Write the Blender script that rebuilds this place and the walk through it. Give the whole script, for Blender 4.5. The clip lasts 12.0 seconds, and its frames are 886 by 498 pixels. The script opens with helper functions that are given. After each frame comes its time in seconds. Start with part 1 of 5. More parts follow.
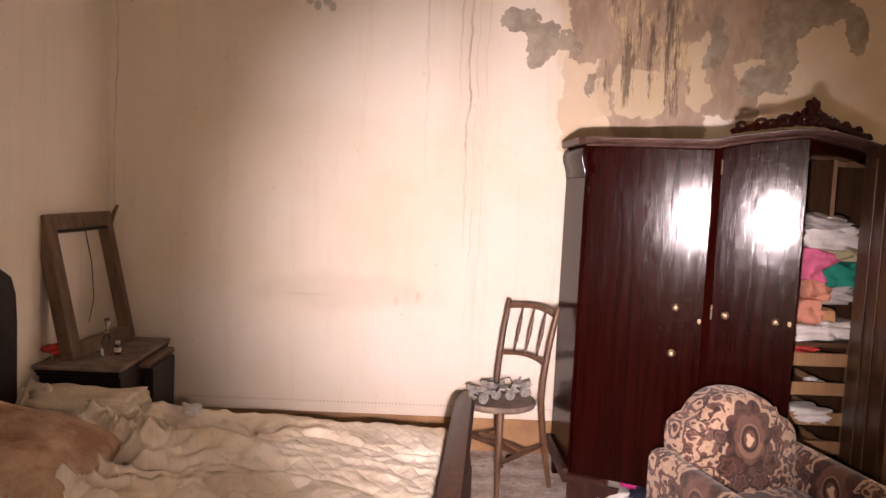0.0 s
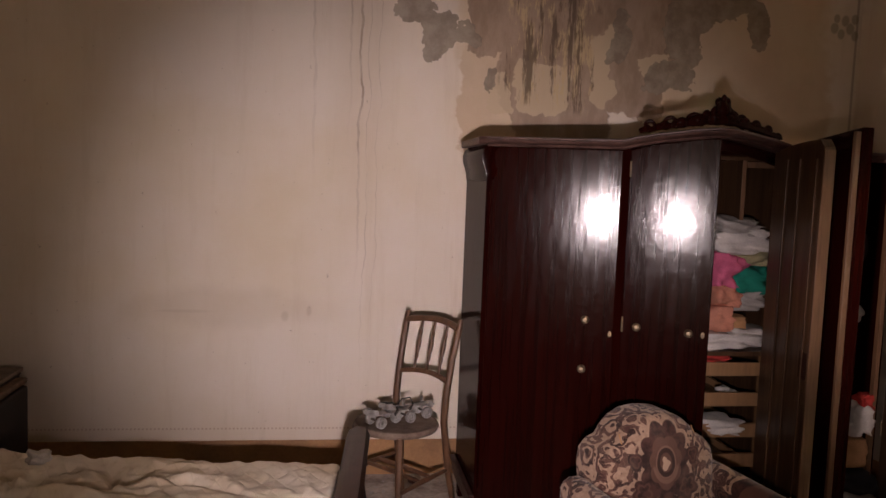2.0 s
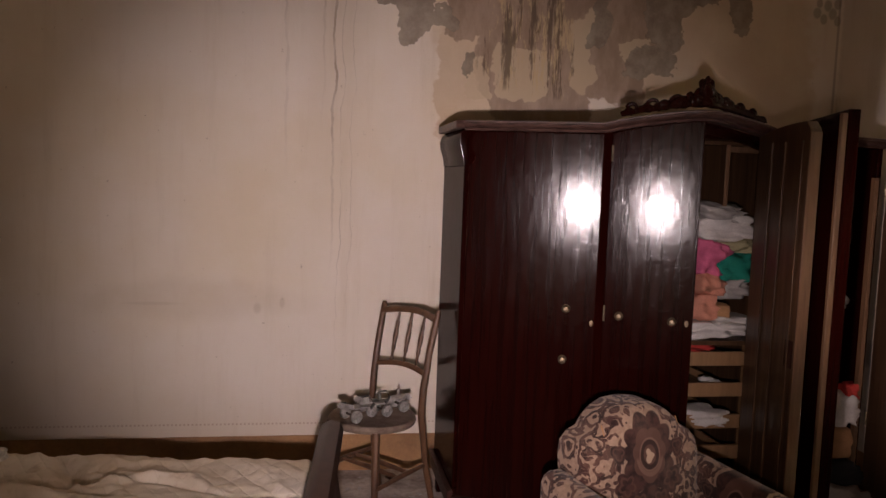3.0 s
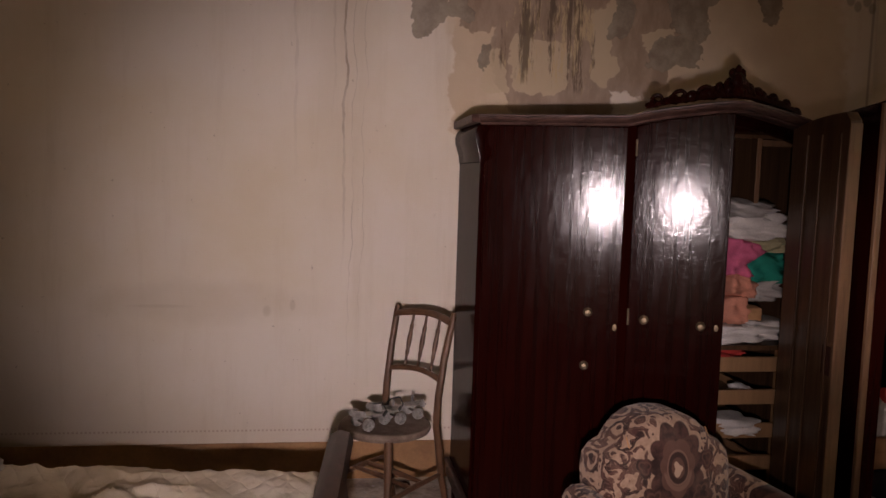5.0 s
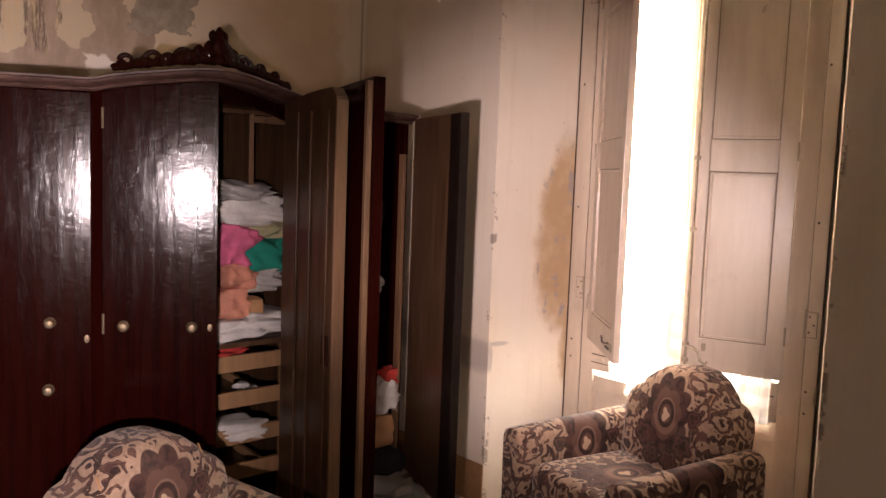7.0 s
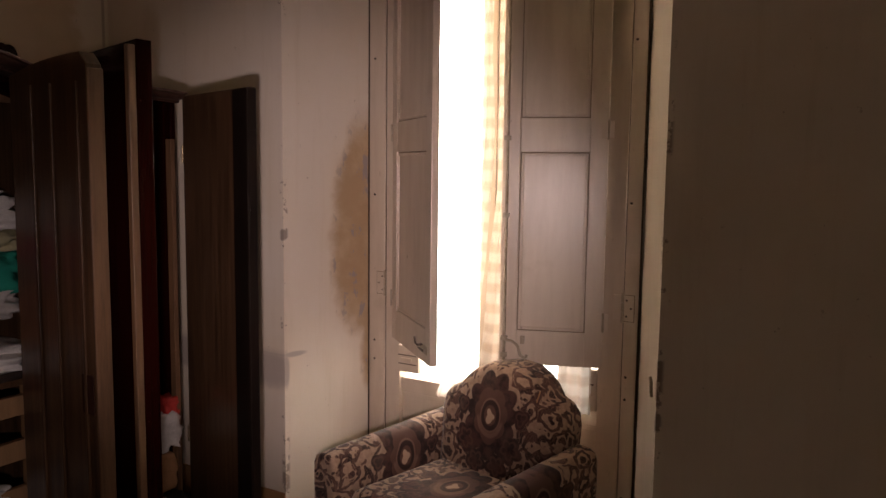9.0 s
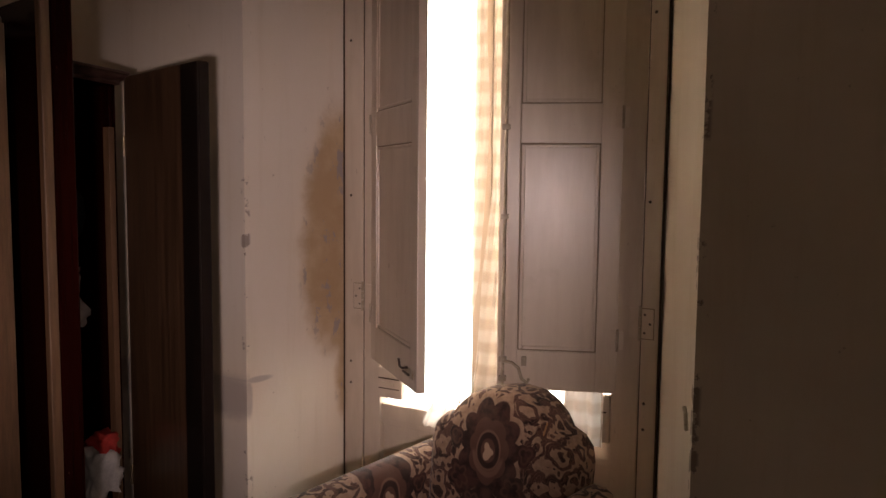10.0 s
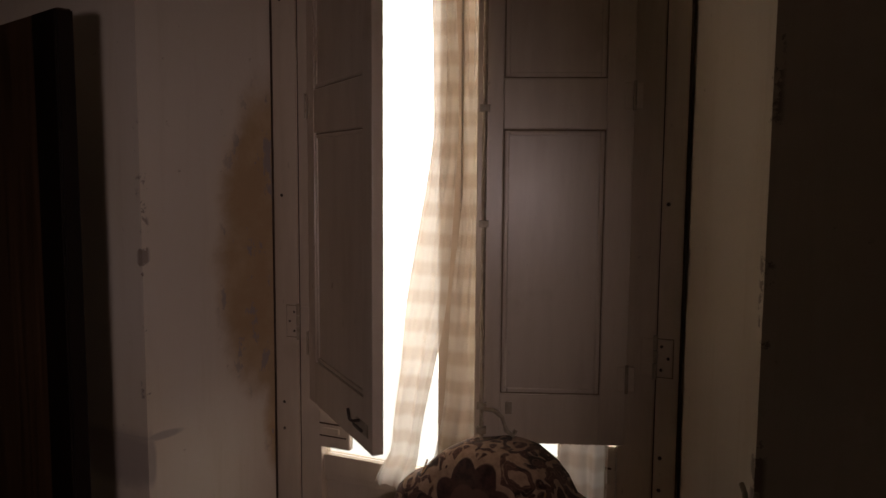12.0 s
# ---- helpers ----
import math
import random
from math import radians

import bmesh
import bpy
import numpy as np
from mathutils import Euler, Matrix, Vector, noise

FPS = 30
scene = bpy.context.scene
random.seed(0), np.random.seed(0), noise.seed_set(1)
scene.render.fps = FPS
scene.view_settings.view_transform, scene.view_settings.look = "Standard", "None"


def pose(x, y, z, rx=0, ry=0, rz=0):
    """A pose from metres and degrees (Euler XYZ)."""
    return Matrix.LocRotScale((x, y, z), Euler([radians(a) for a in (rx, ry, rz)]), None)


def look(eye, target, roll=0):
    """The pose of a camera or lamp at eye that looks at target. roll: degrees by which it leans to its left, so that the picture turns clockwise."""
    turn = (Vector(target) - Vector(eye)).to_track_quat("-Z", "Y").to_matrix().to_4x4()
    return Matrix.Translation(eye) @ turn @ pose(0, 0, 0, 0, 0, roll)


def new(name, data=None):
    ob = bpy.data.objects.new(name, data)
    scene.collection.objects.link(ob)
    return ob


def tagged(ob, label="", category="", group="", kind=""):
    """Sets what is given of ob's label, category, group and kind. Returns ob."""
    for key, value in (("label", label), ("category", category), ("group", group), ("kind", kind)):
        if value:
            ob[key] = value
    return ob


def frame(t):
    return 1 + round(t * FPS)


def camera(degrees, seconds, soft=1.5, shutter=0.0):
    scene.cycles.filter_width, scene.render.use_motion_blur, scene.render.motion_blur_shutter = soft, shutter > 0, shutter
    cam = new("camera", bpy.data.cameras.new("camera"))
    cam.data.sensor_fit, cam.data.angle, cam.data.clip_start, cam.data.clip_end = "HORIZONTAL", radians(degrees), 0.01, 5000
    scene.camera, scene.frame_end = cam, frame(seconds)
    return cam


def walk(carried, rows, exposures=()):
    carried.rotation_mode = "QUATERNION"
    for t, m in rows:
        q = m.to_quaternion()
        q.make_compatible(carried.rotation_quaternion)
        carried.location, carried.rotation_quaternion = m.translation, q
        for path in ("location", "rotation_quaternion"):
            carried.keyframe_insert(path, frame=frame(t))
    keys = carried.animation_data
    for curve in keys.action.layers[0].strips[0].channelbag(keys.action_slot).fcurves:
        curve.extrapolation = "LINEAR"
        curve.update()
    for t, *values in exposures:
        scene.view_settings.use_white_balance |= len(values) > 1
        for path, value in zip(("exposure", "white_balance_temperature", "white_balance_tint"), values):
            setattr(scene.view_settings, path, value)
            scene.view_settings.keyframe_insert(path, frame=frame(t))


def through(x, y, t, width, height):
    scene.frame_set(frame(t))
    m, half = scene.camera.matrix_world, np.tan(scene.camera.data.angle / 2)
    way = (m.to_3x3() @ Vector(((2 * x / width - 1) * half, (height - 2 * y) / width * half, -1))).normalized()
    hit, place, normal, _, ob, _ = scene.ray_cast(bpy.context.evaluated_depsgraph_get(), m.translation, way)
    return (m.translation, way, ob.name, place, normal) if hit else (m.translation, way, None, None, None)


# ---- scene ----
cam = camera(58.5, 12.0)
PATH = [
    (0, (0.084, -0.172, 1.483), (0.131, 1.821, 1.315), 2.7),
    (0.5, (0.1, -0.057, 1.49), (0.152, 1.935, 1.32), 2.5),
    (1, (0.117, 0.036, 1.485), (0.2, 2.026, 1.31), 2.5),
    (1.5, (0.136, 0.107, 1.511), (0.346, 2.089, 1.341), 2.5),
    (2, (0.15, 0.151, 1.529), (0.436, 2.123, 1.356), 2.2),
    (2.5, (0.175, 0.183, 1.51), (0.477, 2.153, 1.342), 2.1),
    (3, (0.183, 0.25, 1.487), (0.517, 2.213, 1.306), 2.1),
    (5, (0.222, 0.392, 1.481), (0.509, 2.363, 1.295), 1.8),
    (5.5, (0.241, 0.443, 1.479), (0.665, 2.39, 1.301), 2.2),
    (6, (0.285, 0.53, 1.472), (1.007, 2.387, 1.302), 2.4),
    (6.5, (0.403, 0.604, 1.462), (1.468, 2.288, 1.29), 2.1),
    (7, (0.532, 0.691, 1.466), (1.841, 2.192, 1.283), 2.1),
    (7.5, (0.579, 0.728, 1.463), (2.015, 2.108, 1.281), 1.8),
    (9.3, (0.807, 1.16, 1.474), (2.524, 2.162, 1.254), 0.7),
    (9.5, (0.887, 1.214, 1.478), (2.606, 2.211, 1.252), 0.8),
    (10, (1.022, 1.316, 1.41), (2.76, 2.289, 1.235), 0.6),
    (10.5, (1.138, 1.378, 1.377), (2.877, 2.352, 1.214), 0.6),
    (11, (1.257, 1.51, 1.397), (3.037, 2.406, 1.233), 0.6),
    (11.5, (1.355, 1.583, 1.396), (3.156, 2.435, 1.225), 0.4),
    (12, (1.471, 1.652, 1.427), (3.287, 2.466, 1.227), 0.4),
]
EXPOSURE = [(0.0, 1.15), (0.6, 0.65), (1.5, 0.0), (2.5, -0.5), (3.2, -0.42), (5.5, -0.65), (6.2, -0.12), (7.0, 0.35), (7.5, 0.42), (9.5, -1.2), (10.5, -1.2), (11.2, -1.95), (12.0, -3.0)]
walk(cam, [(t, look(eye, target, roll)) for t, eye, target, roll in PATH], EXPOSURE)

# ---- light ----
world = bpy.data.worlds.new("sky")
scene.world = world
world.use_nodes = True
wn = world.node_tree
sky = wn.nodes.new("ShaderNodeTexSky")
sky.sky_type, sky.sun_disc, sky.sun_elevation, sky.sun_rotation = "NISHITA", False, radians(48), radians(100)
wn.links.new(sky.outputs[0], wn.nodes["Background"].inputs[0])
wn.nodes["Background"].inputs[1].default_value = 0.12


def lamp(name, kind, m, power, colour):
    data = bpy.data.lights.new(name, kind)
    data.energy, data.color = power, colour
    ob = new(name, data)
    ob.matrix_world = m
    return ob


# the walker's torch, held under the camera, turned on the wardrobe
torch = lamp("torch", "SPOT", look((0.17, 0.16, 1.30), (0.68, 4.1, 1.02)), 400, (1.0, 0.81, 0.84))
torch.data.spot_size, torch.data.spot_blend, torch.data.shadow_soft_size = radians(56), 1.0, 0.03
# the wide, weak spill round the torch's beam
spill = lamp("torch_spill", "SPOT", torch.matrix_world.copy(), 30, (1.0, 0.74, 0.66))
spill.data.spot_size, spill.data.spot_blend, spill.data.shadow_soft_size = radians(112), 1.0, 0.03
# second spot added, always on: stands in for the torch's later aim at the window
torch_b = lamp("torch_window_stand_in", "SPOT", look((0.76, 1.20, 1.30), (3.04, 2.88, 1.16)), 235, (1.0, 0.77, 0.755))
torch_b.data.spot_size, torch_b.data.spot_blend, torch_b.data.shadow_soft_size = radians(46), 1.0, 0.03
# daylight that enters at the window opening
window_sky = lamp("window_sky", "AREA", look((3.75, 2.46, 1.6), (2.9, 2.46, 1.3)), 110, (1.0, 0.83, 0.72))
window_sky.data.shape, window_sky.data.size, window_sky.data.size_y = "RECTANGLE", 1.0, 2.0
# warm fill lamp added behind the walker, with no known source there
rear_fill = lamp("rear_fill", "AREA", look((-0.85, -2.3, 1.1), (-0.9, 1.0, 0.9)), 4.0, (1.0, 0.67, 0.44))
rear_fill.data.shape, rear_fill.data.size, rear_fill.data.size_y = "RECTANGLE", 0.86, 2.0


# ---- materials ----
def material(name, colour, rough=0.6, metal=0.0, colour2=None, scale=8.0, stretch=(1, 1, 1), bump=0.15, fine=90.0, detail=6, lo=0.35, hi=0.65, coat=0.0):
    """A principled material whose colour wanders between two tones, with fine relief."""
    m = bpy.data.materials.new(name)
    m.use_nodes = True
    n, l = m.node_tree.nodes, m.node_tree.links
    b = n["Principled BSDF"]
    tc = n.new("ShaderNodeTexCoord")
    mp = n.new("ShaderNodeMapping")
    mp.inputs["Scale"].default_value = stretch
    l.new(tc.outputs["Object"], mp.inputs[0])
    no = n.new("ShaderNodeTexNoise")
    no.inputs["Scale"].default_value, no.inputs["Detail"].default_value, no.inputs["Roughness"].default_value = scale, detail, 0.65
    l.new(mp.outputs[0], no.inputs["Vector"])
    ra = n.new("ShaderNodeValToRGB")
    c2 = colour2 or tuple(c * 0.7 for c in colour)
    ra.color_ramp.elements[0].position, ra.color_ramp.elements[1].position = lo, hi
    ra.color_ramp.elements[0].color, ra.color_ramp.elements[1].color = (*c2, 1), (*colour, 1)
    l.new(no.outputs[0], ra.inputs[0])
    f = n.new("ShaderNodeTexNoise")
    f.inputs["Scale"].default_value, f.inputs["Detail"].default_value = fine, 4
    l.new(mp.outputs[0], f.inputs["Vector"])
    mx = n.new("ShaderNodeMix")
    mx.data_type, mx.blend_type = "RGBA", "MULTIPLY"
    mx.inputs[0].default_value = 0.35
    l.new(ra.outputs[0], mx.inputs[6])
    l.new(f.outputs[0], mx.inputs[7])
    gain = n.new("ShaderNodeMix")
    gain.data_type, gain.blend_type = "RGBA", "MULTIPLY"
    gain.inputs[0].default_value = 1.0
    gain.inputs[7].default_value = (1.2, 1.2, 1.2, 1)
    l.new(mx.outputs[2], gain.inputs[6])
    l.new(gain.outputs[2], b.inputs["Base Color"])
    bu = n.new("ShaderNodeBump")
    bu.inputs["Strength"].default_value, bu.inputs["Distance"].default_value = bump, 0.004
    l.new(f.outputs[0], bu.inputs["Height"])
    l.new(bu.outputs[0], b.inputs["Normal"])
    b.inputs["Roughness"].default_value, b.inputs["Metallic"].default_value = rough, metal
    b.inputs["Coat Weight"].default_value = coat
    return m



class Nodes:
    """Short hands for shader arithmetic on one material."""

    def __init__(self, name, rough=0.7):
        self.m = bpy.data.materials.new(name)
        self.m.use_nodes = True
        self.n, self.l = self.m.node_tree.nodes, self.m.node_tree.links
        self.b = self.n["Principled BSDF"]
        self.b.inputs["Roughness"].default_value = rough
        self.tc = self.n.new("ShaderNodeTexCoord")
        self.p = self.tc.outputs["Object"]

    def put(self, value, socket):
        if isinstance(value, (int, float, tuple)):
            socket.default_value = value
        else:
            self.l.new(value, socket)

    def math(self, op, a, b=0.0, clamp=False):
        nd = self.n.new("ShaderNodeMath")
        nd.operation, nd.use_clamp = op, clamp
        self.put(a, nd.inputs[0])
        self.put(b, nd.inputs[1])
        return nd.outputs[0]

    def add(self, a, b):
        return self.math("ADD", a, b)

    def mul(self, a, b, clamp=False):
        return self.math("MULTIPLY", a, b, clamp)

    def noise(self, scale, detail=5, rough=0.6, stretch=(1, 1, 1), at=(0, 0, 0), distortion=0.0):
        mp = self.n.new("ShaderNodeMapping")
        mp.inputs["Scale"].default_value, mp.inputs["Location"].default_value = stretch, at
        self.l.new(self.p, mp.inputs[0])
        nd = self.n.new("ShaderNodeTexNoise")
        for key, v in (("Scale", scale), ("Detail", detail), ("Roughness", rough), ("Distortion", distortion)):
            nd.inputs[key].default_value = v
        self.l.new(mp.outputs[0], nd.inputs["Vector"])
        return nd.outputs[0]

    def xyz(self):
        nd = self.n.new("ShaderNodeSeparateXYZ")
        self.l.new(self.p, nd.inputs[0])
        return nd.outputs

    def ramp(self, f, lo, hi):
        nd = self.n.new("ShaderNodeMapRange")
        nd.interpolation_type = "SMOOTHSTEP"
        self.put(f, nd.inputs[0])
        nd.inputs[1].default_value, nd.inputs[2].default_value = lo, hi
        return nd.outputs[0]

    def mix(self, f, a, b, blend="MIX"):
        nd = self.n.new("ShaderNodeMix")
        nd.data_type, nd.blend_type = "RGBA", blend
        self.put(f, nd.inputs[0])
        self.put((*a, 1) if isinstance(a, tuple) else a, nd.inputs[6])
        self.put((*b, 1) if isinstance(b, tuple) else b, nd.inputs[7])
        return nd.outputs[2]

    def blob(self, x, z, cx, cz, rx, rz, warp, soft=0.25, gain=0.9):
        """A patch with a ragged outline round a point of a wall."""
        dx = self.mul(self.add(x, -cx), 1 / rx)
        dz = self.mul(self.add(z, -cz), 1 / rz)
        r = self.math("SQRT", self.add(self.mul(dx, dx), self.mul(dz, dz)))
        r = self.add(r, self.mul(self.add(warp, -0.5), gain * 2))
        return self.ramp(r, 1.0 + soft, 1.0 - soft)

    def bump(self, height, strength=0.3, distance=0.004):
        nd = self.n.new("ShaderNodeBump")
        nd.inputs["Strength"].default_value, nd.inputs["Distance"].default_value = strength, distance
        self.put(height, nd.inputs["Height"])
        self.l.new(nd.outputs[0], self.b.inputs["Normal"])

    def colour(self, c):
        self.put(c, self.b.inputs["Base Color"])

    def sq(self, v, centre, half, soft):
        """1 within half of centre, 0 outside."""
        return self.ramp(self.math("ABSOLUTE", self.add(v, -centre)), half + soft, half)


CREAM = (0.80, 0.715, 0.615)


def plaster(name):
    """Aged cream distemper: yellowing, faint streaks, hair cracks and specks."""
    k = Nodes(name, 0.8)
    x, y, z = k.xyz()
    c = k.mix(k.ramp(k.noise(0.9, 6), 0.35, 0.75), CREAM, (0.73, 0.62, 0.46))
    c = k.mix(k.mul(k.ramp(k.noise(2.2, 8, 0.7, (6, 6, 0.5)), 0.48, 0.8), 0.35), c, (0.58, 0.47, 0.33))
    c = k.mix(k.mul(k.ramp(k.noise(38, 3), 0.70, 0.78), 0.45), c, (0.25, 0.16, 0.10))
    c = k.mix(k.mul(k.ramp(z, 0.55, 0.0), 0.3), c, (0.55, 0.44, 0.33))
    return k, c, x, y, z


def finish_plaster(k, c, extra=None):
    k.colour(c)
    h = k.add(k.mul(k.noise(14, 6), 0.7), k.mul(k.noise(120, 3), 0.25))
    if extra is not None:
        h = k.add(h, extra)
    k.bump(h, 0.28, 0.006)
    return k.m


def back_wall():
    k, c, x, y, z = plaster("stained_plaster")
    warp2 = k.noise(4.2, 10, 0.60, at=(3, 1, 7))
    # coordinates bent at two scales, for ragged edges
    wx = k.add(x, k.add(k.mul(k.add(k.noise(5, 4, 0.6), -0.5), 0.26), k.mul(k.add(k.noise(15, 5, 0.6), -0.5), 0.035)))
    wz = k.add(z, k.add(k.mul(k.add(k.noise(5, 4, 0.6, at=(7, 2, 3)), -0.5), 0.26), k.mul(k.add(k.noise(15, 5, 0.6, at=(1, 8, 2)), -0.5), 0.035)))

    def patch(cx, cz, rx, rz, soft=0.03):
        dx, dz = k.mul(k.add(wx, -cx), 1 / rx), k.mul(k.add(wz, -cz), 1 / rz)
        dx, dz = k.mul(dx, dx), k.mul(dz, dz)
        return k.ramp(k.add(k.mul(dx, dx), k.mul(dz, dz)), 1 + soft * 4, 1 - soft * 4)

    def patches(rows, soft=0.03):
        out = None
        for row in rows:
            one = patch(*row, soft)
            out = one if out is None else k.math("MAXIMUM", out, one)
        return out

    # ochre undercoat shows where the top coat came off over the wardrobe
    ochre = patches(((1.75, 2.55, 1.02, 0.62), (0.95, 1.95, 0.16, 0.42), (2.3, 2.0, 0.5, 0.45)), 0.06)
    c = k.mix(k.mul(ochre, 0.7), c, k.mix(k.ramp(k.noise(3, 6), 0.35, 0.65), (0.58, 0.43, 0.26), (0.66, 0.52, 0.34)))
    # brown and grey-violet water-stained field
    brown = patches(((1.10, 2.52, 0.30, 0.34), (1.30, 2.25, 0.30, 0.55), (1.62, 2.30, 0.26, 0.40), (1.72, 2.10, 0.17, 0.20), (0.92, 2.30, 0.12, 0.14)))
    c = k.mix(k.mul(brown, 0.88), c, k.mix(k.ramp(k.noise(6, 8, 0.7, (1.5, 1, 0.6)), 0.38, 0.62), (0.29, 0.20, 0.135), (0.41, 0.30, 0.215)))
    # pale plaster left between the runs
    bare = patches(((1.52, 2.12, 0.07, 0.20), (1.22, 2.02, 0.13, 0.13), (1.0, 1.99, 0.06, 0.10), (1.79, 2.17, 0.06, 0.05)))
    c = k.mix(k.mul(bare, 0.8), c, (0.63, 0.51, 0.34))
    # dark runs with ochre between them
    field = patches(((1.25, 2.26, 0.22, 0.30), (1.40, 2.30, 0.06, 0.42), (1.12, 2.45, 0.10, 0.25)), 0.12)
    gold = k.mul(field, k.ramp(k.noise(11, 8, 0.75, (1.7, 1, 0.3), (2, 0, 4)), 0.50, 0.54))
    c = k.mix(k.mul(gold, 0.85), c, (0.60, 0.46, 0.26))
    run = k.mul(field, k.ramp(k.noise(9, 8, 0.72, (2.2, 1, 0.22), (6, 1, 2)), 0.52, 0.59))
    c = k.mix(k.mul(run, 0.82), c, (0.12, 0.082, 0.052))
    # grey cement patches with crisp edges
    grey = patches(((0.56, 2.37, 0.085, 0.07), (0.66, 2.22, 0.075, 0.11), (0.78, 2.25, 0.07, 0.04), (1.96, 2.36, 0.13, 0.19), (2.08, 2.55, 0.22, 0.13), (2.34, 2.40, 0.08, 0.14), (1.90, 2.10, 0.13, 0.07), (1.60, 2.28, 0.05, 0.14), (0.97, 2.06, 0.035, 0.05)))
    rim = k.ramp(k.math("ABSOLUTE", k.add(grey, -0.5)), 0.5, 0.1)
    c = k.mix(k.mul(grey, 0.88), c, k.mix(k.ramp(k.noise(8, 9, 0.7), 0.36, 0.64), (0.23, 0.185, 0.135), (0.38, 0.32, 0.24)))
    c = k.mix(k.mul(rim, 0.4), c, (0.16, 0.11, 0.07))
    # two long stains and the cracks in them, left of the wardrobe
    wob = k.mul(k.add(k.noise(3.0, 6, 0.6), -0.5), 0.08)
    xs = k.add(x, wob)
    fade = k.ramp(k.noise(7, 4, 0.6, (1, 1, 0.4), (4, 4, 1)), 0.30, 0.62)
    for cx, half, top, amount in ((0.285, 0.0035, 1.35, 0.75), (0.235, 0.003, 2.1, 0.65), (0.06, 0.004, 1.6, 0.25), (0.325, 0.0015, 0.85, 0.45), (0.375, 0.0012, 0.95, 0.35), (-1.60, 0.003, 1.3, 0.5)):
        line = k.mul(k.mul(k.sq(xs, cx, half, half), k.ramp(z, top - 0.5, top + 0.7)), fade)
        c = k.mix(k.mul(line, amount), c, (0.24, 0.165, 0.11))
    wash = k.mul(k.sq(xs, 0.29, 0.05, 0.16), k.ramp(z, 0.9, 2.4))
    c = k.mix(k.mul(wash, 0.3), c, (0.50, 0.39, 0.27))
    seam = k.mul(k.sq(x, 2.93, 0.004, 0.006), k.ramp(z, 1.2, 1.9))
    c = k.mix(k.mul(seam, 0.5), c, (0.2, 0.13, 0.09))
    # faint smudges
    for cx, cz, rx, rz, amount in ((-0.06, 0.82, 0.02, 0.03, 0.25), (0.06, 0.85, 0.012, 0.025, 0.25), (-0.55, 0.84, 0.14, 0.008, 0.16), (-0.35, 0.86, 0.5, 0.10, 0.16)):
        c = k.mix(k.mul(k.blob(x, z, cx, cz, rx, rz, warp2, 0.4, 0.6), amount), c, (0.38, 0.28, 0.17))
    # dotted stencil line over the skirting
    dots = k.mul(k.sq(z, 0.245, 0.0035, 0.002), k.ramp(k.math("SINE", k.mul(x, 330)), -0.2, 0.2))
    c = k.mix(k.mul(dots, 0.42), c, (0.36, 0.20, 0.12))
    # small stencilled leaf sprays under the ceiling
    for cx in (-1.58, -0.52, 2.86):
        petals = None
        for ox, oz, r in ((-0.06, 0.0, 0.022), (-0.02, -0.03, 0.02), (0.03, 0.0, 0.024), (0.06, -0.035, 0.02), (0.0, 0.04, 0.022), (-0.05, 0.05, 0.018), (0.055, 0.05, 0.02)):
            one = k.blob(x, z, cx + ox, 2.42 + oz, r, r * 1.3, warp2, 0.25, 0.3)
            petals = one if petals is None else k.math("MAXIMUM", petals, one)
        c = k.mix(k.mul(petals, 0.55), c, (0.22, 0.19, 0.11))
    return finish_plaster(k, c, k.mul(k.math("MAXIMUM", grey, brown), -1.2))


def reveal_wall():
    """Plaster of the window wall, with a large tan damp patch beside the window frame."""
    k, c, x, y, z = plaster("damp_plaster")
    warp = k.noise(6, 8, 0.6)
    # the patch lies on the splayed side of the recess
    on = k.ramp(x, 2.97, 3.0)
    damp = k.math("MAXIMUM", k.blob(x, z, 3.39, 1.20, 0.21, 0.45, warp, 0.16, 0.3), k.blob(x, z, 3.40, 0.72, 0.07, 0.22, warp, 0.3, 0.5))
    damp = k.mul(k.mul(damp, on), k.ramp(y, 2.5, 2.6))
    c = k.mix(k.mul(damp, 0.85), c, k.mix(k.ramp(k.noise(7, 5), 0.35, 0.7), (0.43, 0.275, 0.13), (0.56, 0.40, 0.23)))
    chip = k.mul(k.ramp(k.noise(16, 6, 0.7, (1, 1, 0.5), (5, 2, 1)), 0.57, 0.60), damp)
    c = k.mix(k.mul(chip, 0.9), c, (0.36, 0.31, 0.30))
    scar = k.math("MAXIMUM", k.blob(x, z, 3.00, 0.735, 0.055, 0.011, warp, 0.3, 0.3), k.blob(x, z, 2.962, 0.68, 0.016, 0.07, warp, 0.3, 0.5))
    c = k.mix(k.mul(k.mul(scar, k.ramp(y, 2.5, 2.6)), 0.55), c, (0.30, 0.25, 0.24))
    edge = k.mul(k.sq(x, 2.955, 0.012, 0.012), k.math("MAXIMUM", k.sq(y, 3.14, 0.010, 0.012), k.sq(y, 1.70, 0.010, 0.012)))
    worn = k.mul(edge, k.ramp(k.noise(9, 6, 0.7), 0.56, 0.60))
    c = k.mix(k.mul(worn, 0.8), c, (0.27, 0.20, 0.16))
    return finish_plaster(k, c, k.mul(k.add(chip, worn), -1.0))


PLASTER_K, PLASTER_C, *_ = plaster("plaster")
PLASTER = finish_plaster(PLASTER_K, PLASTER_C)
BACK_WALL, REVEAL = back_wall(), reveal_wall()


